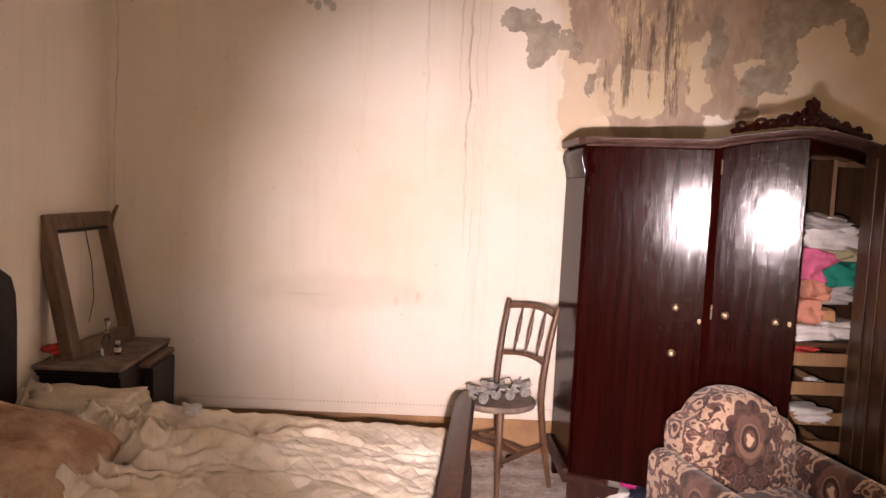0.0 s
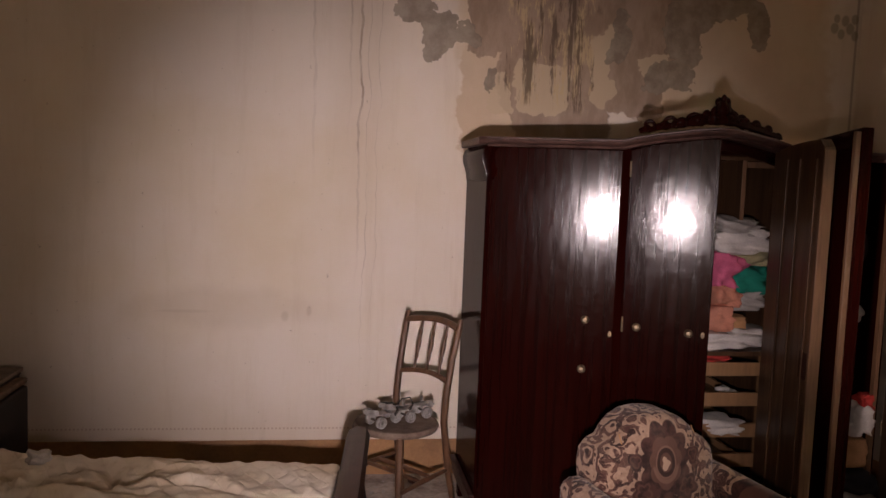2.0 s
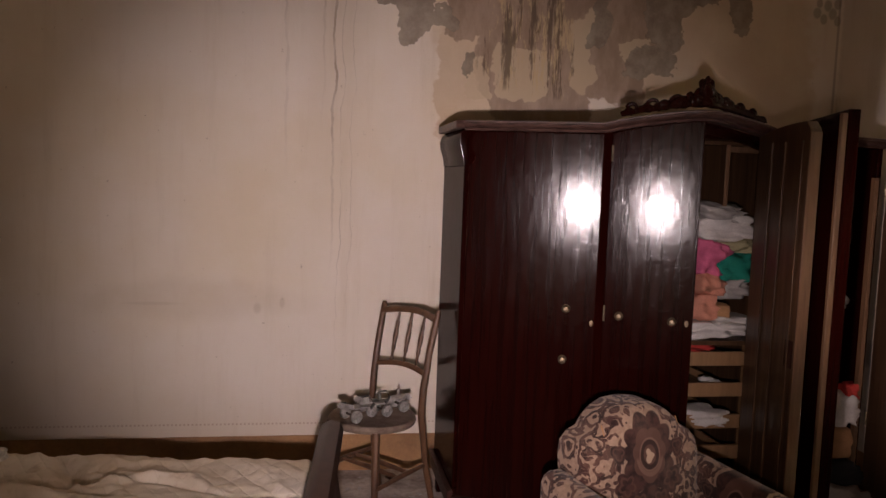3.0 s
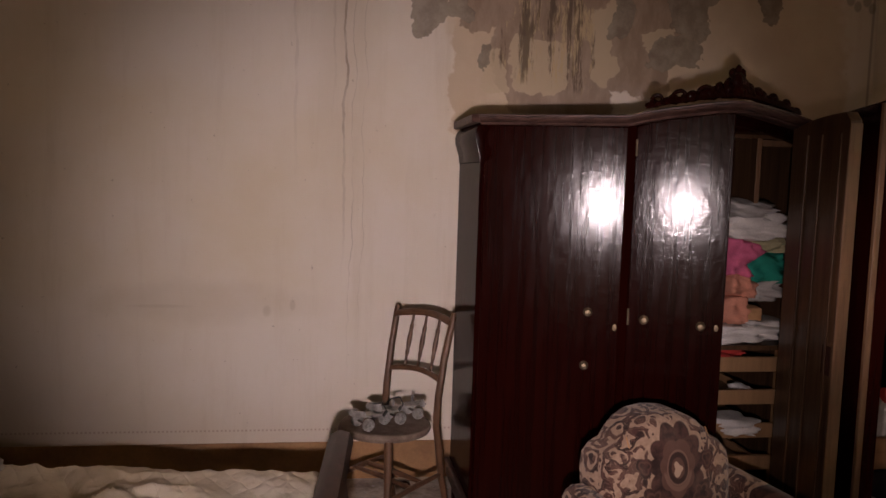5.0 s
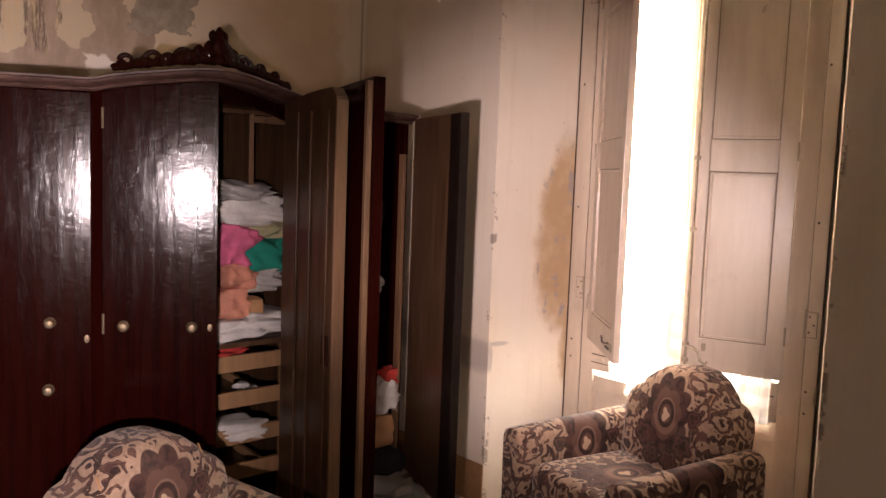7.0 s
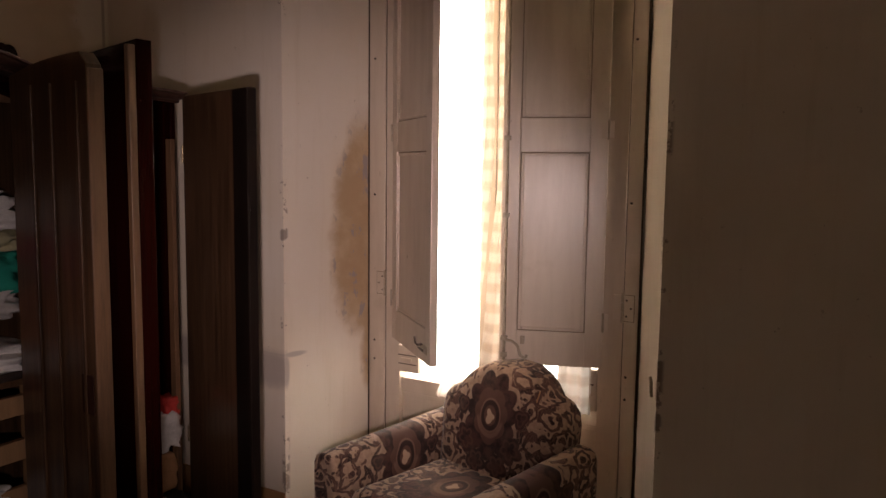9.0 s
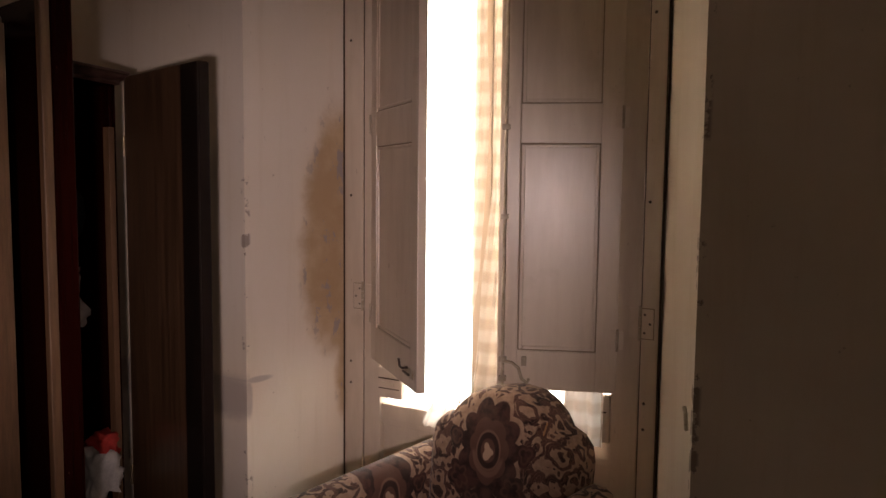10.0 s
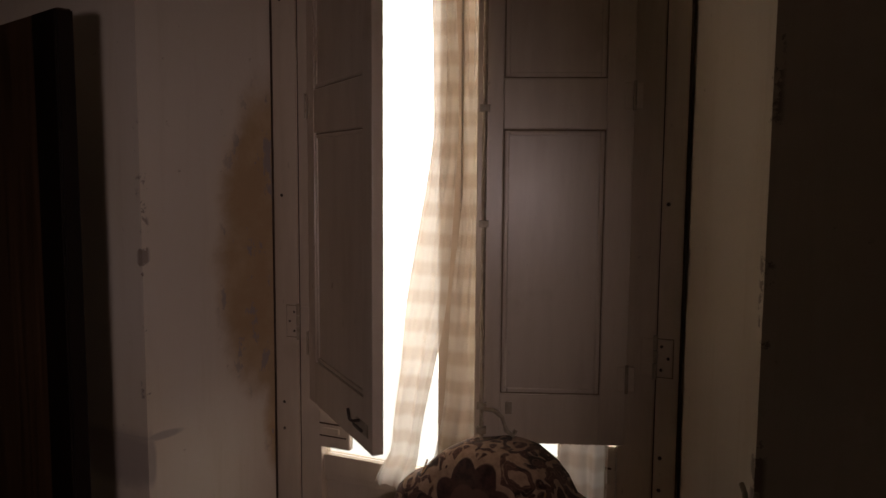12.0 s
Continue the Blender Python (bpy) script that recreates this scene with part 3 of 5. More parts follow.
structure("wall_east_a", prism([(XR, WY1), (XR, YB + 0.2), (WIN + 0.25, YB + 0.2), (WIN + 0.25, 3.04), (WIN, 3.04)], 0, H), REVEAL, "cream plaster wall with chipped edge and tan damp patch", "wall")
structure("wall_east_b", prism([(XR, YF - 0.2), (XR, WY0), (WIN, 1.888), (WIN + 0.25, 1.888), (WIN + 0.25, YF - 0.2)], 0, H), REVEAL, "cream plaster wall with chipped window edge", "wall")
structure("wall_east_c", box(WIN, 1.888, 2.85, WIN + 0.25, 3.04, H), PLASTER, "plaster lintel over the tall window", "wall")
structure("backdrop", box(4.9, -0.2, -0.5, 4.95, 5.2, 4.8), BACKDROP, "bright hazy daylight outside the window")
structure("baseboard_north", box(XL + 0.008, YB - 0.008, 0, XR - 0.008, YB, 0.185, 0.002, 1), SKIRTING, "tan-painted skirting band on the plaster wall", "baseboard")
structure("baseboard_west", box(XL, YF, 0, XL + 0.008, YB - 0.008, 0.185, 0.002, 1), SKIRTING, "tan-painted skirting band on the plaster wall", "baseboard")
structure("baseboard_east", box(XR - 0.008, WY1, 0, XR, YB - 0.008, 0.185, 0.002, 1), SKIRTING, "tan-painted skirting band beside the window recess", "baseboard")

# window: jambs, two leaves with glass over a solid lower panel
win = tagged(thing("window_1", pose(0, 0, 0), "tall cream-painted window with glass over solid lower panels", "window"), kind="structure")
JL, JR, MID = 2.957, 1.945, 2.452
for y0, y1 in ((JL + 0.003, 3.04), (1.888, JR - 0.003)):
    fr = part("window_frame", box(WIN - 0.025, y0, 0, WIN + 0.06, y1, 2.85, 0.004), SHUTTER, win)
    for z in (0.30, 0.66, 0.74, 1.35, 1.9):
        part("nail", lathe([(0.005, 0), (0.004, 0.002), (0.001, 0.003)], 8, None, pose(WIN - 0.025, (y0 + y1) / 2 + 0.012, z, 0, -90, 0)), IRON, fr)
part("window_frame", box(WIN - 0.025, JR, 2.79, WIN + 0.06, JL, 2.85, 0.004), SHUTTER, win)
part("window_sill", box(WIN - 0.03, JR, 0, WIN + 0.06, JL, 0.05, 0.004), SHUTTER, win)
for y0, y1, n0, n1 in ((MID + 0.002, JL, 0.062, 0.070), (JR, MID - 0.002, 0.086, 0.062)):
    leaf = part("window_leaf", box(WIN - 0.02, y0, 0.05, WIN + 0.035, y0 + n0, 2.79, 0.004), SHUTTER, win)
    part("stile", box(WIN - 0.02, y1 - n1, 0.05, WIN + 0.035, y1, 2.79, 0.004), SHUTTER, leaf)
    for z0, z1 in ((0.05, 0.16), (0.535, 0.595), (2.68, 2.79)):
        part("rail", box(WIN - 0.008, y0 + n0, z0, WIN + 0.033, y1 - n1, z1, 0.004), SHUTTER, leaf)
    part("panel", box(WIN + 0.008, y0 + n0, 0.16, WIN + 0.022, y1 - n1, 0.535, 0.002), SHUTTER, leaf)
    part("moulding", box(WIN - 0.002, y0 + n0, 0.515, WIN + 0.008, y1 - n1, 0.535, 0.003), SHUTTER, leaf)
    pn = part("pane", box(WIN + 0.011, y0 + n0, 0.595, WIN + 0.014, y1 - n1, 2.68), PANE, leaf)
    pn.visible_shadow = False

for y in (JL, JR - 0.003):
    part("joint", box(WIN - 0.018, y, 0.05, WIN - 0.014, y + 0.003, 2.79), CRACK, win)
for y0, y1 in ((3.04, 3.0425), (1.8855, 1.888)):
    part("joint", box(WIN - 0.0275, y0 - 0.0015, 0, WIN - 0.0245, y1 + 0.0015, 2.85), CRACK, win)


def shutter(m, width, flip, label):
    """A shutter leaf hung on its left edge, local x along the leaf, the room towards -y times flip."""
    s = thing("window_shutter", m, label, "shutter", "window shutters")
    z0, z1, st = 0.765, 2.76, 0.062
    zs = ((z0, 0.888), (1.522, 1.640), (2.18, 2.27), (2.66, z1))
    for x0, x1 in ((0, st), (width - st, width)):
        part("stile", box(x0, -0.014, z0, x1, 0.014, z1, 0.0025), SHUTTER, s)
    for a, b in zs:
        part("rail", box(st, -0.0135, a, width - st, 0.0135, b, 0.0025), SHUTTER, s)
    for (_, a), (b, _) in zip(zs, zs[1:]):
        pn = part("panel", box(st, -0.005, a, width - st, 0.005, b), SHUTTER, s)
        g = 0.0035
        for sgn in (-1, 1):
            for q in ((st + g, a + g, st + 0.014, b - g), (width - st - 0.014, a + g, width - st - g, b - g), (st + 0.014, a + g, width - st - 0.014, a + 0.014), (st + 0.014, b - 0.014, width - st - 0.014, b - g)):
                part("bead", box(q[0], min(sgn * 0.0045, sgn * 0.011), q[1], q[2], max(sgn * 0.0045, sgn * 0.011), q[3], 0.003, 2), SHUTTER, pn)
            for q in ((st, a, st + g, b), (width - st - g, a, width - st, b), (st + g, a, width - st - g, a + g), (st + g, b - g, width - st - g, b)):
                part("joint", box(q[0], min(sgn * 0.0045, sgn * 0.0075), q[1], q[2], max(sgn * 0.0045, sgn * 0.0075), q[3]), JOINT_DIRT_SHADE, pn)
    face = -0.014 * flip
    for z in (0.93, 1.60, 2.25):
        hg = part("hinge", box(-0.018, face - 0.002, z - 0.03, -0.004, face + 0.002, z + 0.03, 0.001, 1), SHUTTER, s)
        box_bm = box(0.004, face - 0.002, z - 0.03, 0.022, face + 0.002, z + 0.03, 0.001, 1)
        part("hinge_leaf", box_bm, SHUTTER, hg)
        part("hinge_pin", tube([(0, face - 0.004 * flip, z - 0.034), (0, face - 0.004 * flip, z + 0.034)], 0.004, 8), PAINTED_IRON, hg)
    return s, face


s1, f1 = shutter(pose(WIN - 0.028, 2.905, 0, 0, 0, -90 - 40), 0.51, 1, "cream-painted panelled shutter standing half open")
part("bolt", tube([(0.415, f1 - 0.012, 0.815), (0.47, f1 - 0.012, 0.815)], 0.004, 8), IRON, s1, "small iron bolt")
kn = tube([(0.435, f1 - 0.004, 0.83), (0.435, f1 - 0.022, 0.83), (0.43, f1 - 0.028, 0.835), (0.425, f1 - 0.030, 0.86)], 0.004, 8)
part("catch", kn, IRON, s1)
part("bolt_plate", screw_plate(bmesh.new(), 0.407, 0.80, 0.485, 0.832, f1 - 0.004), PAINTED_IRON, s1)
s2, f2 = shutter(pose(WIN - 0.034, 2.013, 0, 0, 0, 90 + 21), 0.363, -1, "cream-painted panelled shutter standing slightly ajar")
rod = tube([(0.345, f2 + 0.010, 0.78), (0.345, f2 + 0.010, 2.72)], 0.0055, 8)
part("espagnolette_rod", rod, PAINTED_IRON, s2, "long painted iron bolt rod")
for z in (0.80, 0.86, 1.30, 1.57, 2.2):
    part("rod_guide", box(0.333, f2, z - 0.008, 0.357, f2 + 0.018, z + 0.008, 0.002), PAINTED_IRON, s2)
lever = tube([(0.345, f2 + 0.016, 0.855), (0.315, f2 + 0.024, 0.853), (0.295, f2 + 0.026, 0.838), (0.285, f2 + 0.026, 0.805), (0.268, f2 + 0.024, 0.792), (0.262, f2 + 0.020, 0.805)], 0.0055, 8)
part("handle", lever, PAINTED_IRON, s2, "swan-neck bolt handle")
part("keeper", box(0.272, f2, 0.84, 0.288, f2 + 0.008, 0.87, 0.002), PAINTED_IRON, s2)


def edge_at(keys, z):
    """Place of a hem between (height, y) keys, eased."""
    for (za, ya), (zb, yb) in zip(keys, keys[1:]):
        if z >= zb:
            f = max(0.0, min(1.0, (za - z) / (za - zb)))
            return ya + (yb - ya) * f * f * (3 - 2 * f) * 0.5 + (yb - ya) * f * 0.5
    return keys[-1][1]


def curtain(near, far, z0, z1, x, seed, mat, label, waves=5, depth=0.02):
    """A hanging length of cloth between two hems, in soft upright folds."""
    bm = bmesh.new()
    nu, nv = 64, 70
    grid = []
    for j in range(nv + 1):
        v = j / nv
        row = []
        for i in range(nu + 1):
            u = i / nu
            z = z0 + (z1 - z0) * v
            a, b = edge_at(near, z), edge_at(far, z)
            yy = a + (b - a) * u + 0.005 * noise.noise(Vector((u * 3, v * 7, seed)))
            fold = math.sin(u * waves * 2 * math.pi + 1.5 * noise.noise(Vector((v * 2, seed, u))))
            xx = x + depth * fold * (0.5 + 0.6 * (1 - v)) + 0.012 * noise.noise(Vector((u * 6, v * 9, seed + 5)))
            zz = z + (0.02 * noise.noise(Vector((u * 5, seed, 0))) if j == 0 else 0)
            row.append(bm.verts.new((xx, yy, zz)))
        grid.append(row)
    for a, b in zip(grid, grid[1:]):
        for i in range(nu):
            bm.faces.new((a[i], a[i + 1], b[i + 1], b[i]))
    return tagged(shade(part("curtain", bm, mat), 180), label, "curtain", "window curtains")


curtain([(2.74, 2.468), (1.50, 2.449), (1.13, 2.471), (0.67, 2.553), (0.55, 2.58)], [(2.74, 2.545), (1.53, 2.520), (0.95, 2.614), (0.67, 2.645), (0.55, 2.70)], 0.555, 2.74, WIN - 0.052, 3.0, VOILE, "sheer white banded curtain hanging limp in the window", 2.3, 0.007)
curtain([(2.74, 2.375), (0.53, 2.37)], [(2.74, 2.431), (1.45, 2.438), (0.83, 2.485), (0.53, 2.535)], 0.53, 2.74, WIN - 0.046, 6.0, VOILE, "narrow length of sheer banded curtain", 1.2, 0.006)
curtain([(2.70, 2.05), (0.56, 2.05)], [(2.70, 2.15), (0.56, 2.175)], 0.585, 2.70, WIN - 0.036, 8.0, DIM_VOILE, "sheer white curtain length behind the ajar shutter", 3, 0.006)
# casement hinges on the frame, and the battered stubs of the lock rail
for y, sgn in ((JL, 1), (JR, -1)):
    for z in (0.985, 2.3):
        hg = part("hinge", box(WIN - 0.0285, min(y + sgn * 0.004, y + sgn * 0.040), z - 0.045, WIN - 0.0245, max(y + sgn * 0.004, y + sgn * 0.040), z + 0.045, 0.001, 1), SHUTTER, win)
        part("hinge_leaf", box(WIN - 0.0245, min(y - sgn * 0.004, y - sgn * 0.034), z - 0.045, WIN - 0.0195, max(y - sgn * 0.004, y - sgn * 0.034), z + 0.045, 0.001, 1), SHUTTER, hg)
        # brown backing plate, a painted shade line round the hinge
        part("joint", box(WIN - 0.0262, min(y + sgn * 0.004, y + sgn * 0.0425), z - 0.0475, WIN - 0.0248, max(y + sgn * 0.004, y + sgn * 0.0425), z + 0.0475), JOINT_DIRT_SHADE, hg)
        for z0, z1 in ((-0.052, -0.014), (-0.011, 0.018), (0.021, 0.054)):
            part("hinge_pin", tube([(WIN - 0.029, y, z + z0), (WIN - 0.029, y, z + z1)], 0.0055, 8), PAINTED_IRON, hg)
        for dy, dz in ((0.014, 0.028), (0.030, 0.0), (0.014, -0.028)):
            part("screw", lathe([(0.004, 0), (0.0035, 0.001), (0.001, 0.0015)], 8, None, pose(WIN - 0.0285, y + sgn * dy, z + dz, 0, -90, 0)), IRON, hg)
for y0, y1, z0, z1 in ((2.79, 2.893, 0.622, 0.735), (2.0315, 2.060, 0.596, 0.752)):
    stub = part("lock_rail_stub", box(WIN - 0.026, y0, z0, WIN - 0.002, y1, z1, 0.006, 2), SHUTTER, win, "battered stub of cream-painted rail")
    for dz, h in ((0.30, 0.004), (0.62, 0.005)):
        zz = z0 + (z1 - z0) * dz
        part("crack", box(WIN - 0.0268, y0 + 0.010, zz, WIN - 0.0255, y1 - 0.004, zz + h), CRACK, stub)
    part("loose_chip", box(WIN - 0.032, y0 + 0.3 * (y1 - y0), z0 + 0.045, WIN - 0.0262, y0 + 0.8 * (y1 - y0), z0 + 0.062, 0.003), SHUTTER, stub)
hook = tube([(2.962, 1.722, 0.862), (2.945, 1.715, 0.852), (2.938, 1.712, 0.830), (2.945, 1.712, 0.812)], 0.005, 8)
tagged(part("wall_hook", hook, PAINTED_IRON), "small painted iron hook on the recess edge", "hook")


# ---- wardrobe ----
F = [(0.79, 3.375), (1.286, 3.140), (1.612, 2.98), (1.975, 3.135), (2.61, 3.31)]
w = thing("wardrobe", pose(0, 0, 0), "dark glossy mahogany bow-front wardrobe, half its doors standing open", "wardrobe")


def along(f0, f1, t):
    return Vector((f0[0] + (f1[0] - f0[0]) * t, f0[1] + (f1[1] - f0[1]) * t))


def arch(s):
    """Height of the cornice over the front; s runs 0..4, the middle bay from 1 to 3."""
    if s <= 1 or s >= 3:
        return 0.0
    q = 1 - abs(s - 2)
    return 0.022 * min(1, q * 6) + 0.028 * (0.5 - 0.5 * math.cos(math.pi * min(1, max(0, (q - 0.12) / 0.88)))) - 0.006 * math.sin(math.pi * min(1, q * 3))


def moulding(profile, z, lift=1.0, steps=14, s0=0.0, s1=4.0, ends=True):
    """A moulding swept along the bowed front; profile is (out, up)."""
    bm = bmesh.new()
    rows = []
    count = int(steps * (s1 - s0))
    for i in range(count + 1):
        s = s0 + (s1 - s0) * i / count
        seg = min(int(s), 3)
        p = along(F[seg], F[seg + 1], s - seg)
        t0 = Vector(F[max(0, min(3, int(max(s - 0.04, 0))))])
        t1 = Vector(F[max(0, min(3, int(min(s + 0.04, 3.99)))) + 1])
        d = (t1 - t0).normalized()
        n = Vector((d.y, -d.x))
        rows.append([bm.verts.new((p.x + n.x * o, p.y + n.y * o, z + u + lift * arch(s))) for o, u in profile])
    for a, b in zip(rows, rows[1:]):
        for k in range(len(profile)):
            bm.faces.new((a[k], a[(k + 1) % len(profile)], b[(k + 1) % len(profile)], b[k]))
    bm.faces.new(rows[0])
    bm.faces.new(rows[-1][::-1])
    bmesh.ops.recalc_face_normals(bm, faces=bm.faces[:])
    return bm


CORNICE = [(-0.03, -0.045), (0.008, -0.045), (0.012, -0.036), (0.010, -0.03), (0.022, -0.024), (0.034, -0.012), (0.036, -0.002), (0.044, 0.002), (0.044, 0.012), (0.030, 0.018), (-0.03, 0.02)]
shade(part("cornice", moulding([(o, u * 0.62) for o, u in CORNICE], 1.704), CORNICE_WOOD, w, "thin moulded cornice, dusty on its edges"), 50)
part("cornice_side", prism([(0.79, 3.35), (0.752, 3.385), (0.760, 3.88), (0.79, 3.88)], 1.684, 1.716, 0.005), CORNICE_WOOD, w)
part("top_board", prism([F[0], F[1], (1.612, 3.16), F[3], F[4], (2.61, 3.88), (0.79, 3.88)], 1.675, 1.70), MAHOGANY, w)
part("back_panel", box(0.80, 3.865, 0.2, 2.60, 3.88, 1.675), PLYWOOD, w)
part("side_panel", box(0.79, 3.385, 0.2, 0.812, 3.865, 1.535, 0.002), MAHOGANY, w)
part("side_panel", box(2.588, 3.32, 0.2, 2.61, 3.865, 1.675, 0.002), MAHOGANY, w)
part("partition", box(1.272, 3.150, 0.2, 1.326, 3.865, 1.675), MAHOGANY, w)
part("partition", box(2.03, 3.17, 0.2, 2.048, 3.865, 1.675), PLYWOOD, w)
part("bottom_board", prism([F[0], F[1], F[2], F[3], F[4], (2.61, 3.88), (0.79, 3.88)], 0.175, 0.2), MAHOGANY, w)
# scrolled shoulder over the side
scroll = [(0.79 - 0.004, 1.535), (0.812, 1.535), (0.83, 1.56), (0.835, 1.60), (0.83, 1.675), (0.80, 1.69), (0.775, 1.672), (0.766, 1.645), (0.768, 1.615), (0.777, 1.59), (0.784, 1.565)]
shade(part("shoulder", plate(scroll, 3.375, 3.865, 0.003), MAHOGANY, w), 50)
# plinth, feet and castors
BASE = [(-0.03, 0.0), (0.012, 0.0), (0.016, 0.008), (0.012, 0.014), (0.018, 0.02), (0.018, 0.030), (0.004, 0.034), (-0.03, 0.034)]
for s0, s1 in ((0.0, 0.34), (1.0, 4.0)):  # a length of it has come away
    shade(part("plinth", moulding(BASE, 0.142, 0.0, 14, s0, s1), FOOTWOOD, w), 50)
part("plinth_side", box(0.772, 3.39, 0.118, 0.80, 3.88, 0.172, 0.008), FOOTWOOD, w)
part("plinth_rail", box(0.765, 3.36, 0.172, 0.79, 3.88, 0.196, 0.006), FOOTWOOD, w)
for (x, y), turn in ((F[0], -26), ((1.25, 3.15), -25), ((2.0, 3.14), 16), (F[4], 16)):
    foot = plate([(0, 0.142), (0.24, 0.142), (0.235, 0.12), (0.20, 0.105), (0.17, 0.075), (0.15, 0.085), (0.13, 0.07), (0.10, 0.05), (0.06, 0.035), (0.0, 0.03)], 0, 0.022, 0.004)
    foot.transform(pose(x, y, 0, 0, 0, turn))
    ft = part("foot", foot, FOOTWOOD, w)
    wheel = lathe([(0.006, -0.012), (0.020, -0.010), (0.022, 0), (0.020, 0.010), (0.006, 0.012)], 14, None, pose(x + 0.03, y + 0.05, 0.022, 90, 0, 30))
    part("castor", wheel, IRON, ft)
part("foot", box(0.80, 3.82, 0.0, 0.85, 3.87, 0.175, 0.006), MAHOGANY, w)
part("foot", box(2.55, 3.82, 0.0, 2.60, 3.87, 0.175, 0.006), MAHOGANY, w)

# carved crest on the middle bay


def knobbly(bm, p, r, seed, squash=(1, 0.7, 1)):
    own = bmesh.new()
    bmesh.ops.create_icosphere(own, subdivisions=2, radius=1)
    for v in own.verts:
        k = 1 + 0.28 * noise.noise(v.co * 2.3 + Vector((seed, 0, 0)))
        v.co = Vector((p[0] + v.co.x * r * squash[0] * k, p[1] + v.co.y * r * squash[1] * k, p[2] + v.co.z * r * squash[2] * k))
    join(bm, own)


crest_base = moulding([(-0.02, 0.016), (0.012, 0.016), (0.006, 0.03), (-0.02, 0.032)], 1.722, 1.0, 14, 1.15, 2.85)
crest = shade(part("crest", crest_base, MAHOGANY, w, "carved leaf and scroll crest"), 50)
crest.scale.z, crest.location.z = 1.15, 1.706 - 1.722 * 1.15
for i in range(29):
    s = 1.18 + 1.64 * i / 28
    seg = min(int(s), 3)
    p = along(F[seg], F[seg + 1], s - seg)
    q = 1 - abs(s - 2) / 0.82
    r = 0.010 + 0.014 * q + 0.005 * math.sin(i * 2.1)
    leafy = bmesh.new()
    knobbly(leafy, (p.x, p.y + 0.012, 1.742 + arch(s) + r * 0.5), r, i * 1.7, (1.3, 0.8, 0.9))
    shade(part("carved_leaf", leafy, MAHOGANY, crest), 180)
for k, (dx, dz, r) in enumerate(((0, 0.045, 0.030), (-0.028, 0.035, 0.020), (0.028, 0.035, 0.020), (-0.016, 0.068, 0.016), (0.016, 0.068, 0.016), (0, 0.078, 0.014), (-0.055, 0.026, 0.018), (0.055, 0.026, 0.018))):
    leafy = bmesh.new()
    knobbly(leafy, (1.612 + dx, 2.995 + abs(dx) * 0.4, 1.79 + dz), r, 40 + k * 3.1)
    shade(part("carved_leaf", leafy, MAHOGANY, crest), 180)
for sgn in (-1, 1):
    for start, size in ((0.09, 0.030), (0.17, 0.026), (0.24, 0.020)):
        pts = []
        for j in range(15):
            a = j * 0.45
            rr = size * (1 - j / 17)
            x = 1.612 + sgn * (start + rr * math.cos(a))
            y = 2.992 + (0.46 if sgn < 0 else 0.42) * (start + rr * math.cos(a))
            s = 2 + sgn * min(0.99, start / 0.37)
            pts.append((x, y, 1.752 + arch(s) + rr * math.sin(a) * 0.9))
        curl = tube(pts, [0.008 * (1 - j / 22) for j in range(15)], 7)
        shade(part("scroll", curl, MAHOGANY, crest), 180)
# inner arched rail of the open middle bay
shade(part("inner_rail", moulding([(-0.06, -0.085), (-0.035, -0.085), (-0.035, -0.045), (-0.06, -0.045)], 1.722, 1.0, 14, 1.1, 2.98), MAHOGANY, w), 50)


def door(name, a, b, outline, thick, mat, label=""):
    """A door leaf from hinge line a to free edge b (plan points); outline in leaf x and height."""
    d = Vector((b[0] - a[0], b[1] - a[1]))
    bm = plate(outline, 0, thick, 0.003)
    ob = part(name, bm, mat, w, label)
    ob.matrix_basis = pose(a[0], a[1], 0, 0, 0, math.degrees(math.atan2(d.y, d.x)))
    return ob, d.length


def knob(parent, x, z, r=0.017, out=-1):
    m = pose(x, 0, z, 90, 0, 0) if out < 0 else pose(x, 0, z, -90, 0, 0)
    rose = part("knob", lathe([(r * 0.95, -0.001), (r, 0.003), (r * 0.8, 0.006), (r * 0.45, 0.008), (r * 0.4, 0.014), (r * 0.75, 0.017), (r * 0.85, 0.021), (r * 0.6, 0.026), (r * 0.15, 0.028)], 20, None, m), BRASS, parent, "tarnished embossed brass knob")
    petals = bmesh.new()
    for k in range(10):
        a = k * math.pi / 5
        own = bmesh.new()
        bmesh.ops.create_icosphere(own, subdivisions=1, radius=r * 0.24, matrix=m @ Matrix.Translation((r * 0.72 * math.cos(a), r * 0.72 * math.sin(a), 0.0185)))
        join(petals, own)
    part("petal_ring", petals, BRASS, rose)


def keyhole(parent, x, z):
    kh = part("escutcheon", lathe([(0.009, -0.001), (0.0095, 0.002), (0.006, 0.003)], 14, None, pose(x, 0, z, 90, 0, 0) @ Matrix.Diagonal((0.8, 1.3, 1, 1))), BRASS, parent, "small oval brass keyhole plate")
    part("keyhole", box(x - 0.0015, -0.0035, z - 0.006, x + 0.0015, -0.0028, z + 0.004), IRON, kh)


def leaf_hinge(parent, x, z):
    part("hinge", tube([(x, -0.004, z - 0.03), (x, -0.004, z + 0.03)], 0.004, 8), BRASS, parent)


# closed doors
A1, B1 = (0.794, 3.308), (1.281, 3.136)
W1 = math.dist(A1, B1)
out1 = [(0.0, 0.2), (W1, 0.2), (W1, 1.672), (0.03, 1.672), (0.012, 1.655), (0.008, 1.63), (0.014, 1.60), (0.024, 1.575), (0.022, 1.55), (0.0, 1.538)]
d1, _ = door("door", A1, B1, out1, 0.024, MAHOGANY, "closed glossy mahogany door")
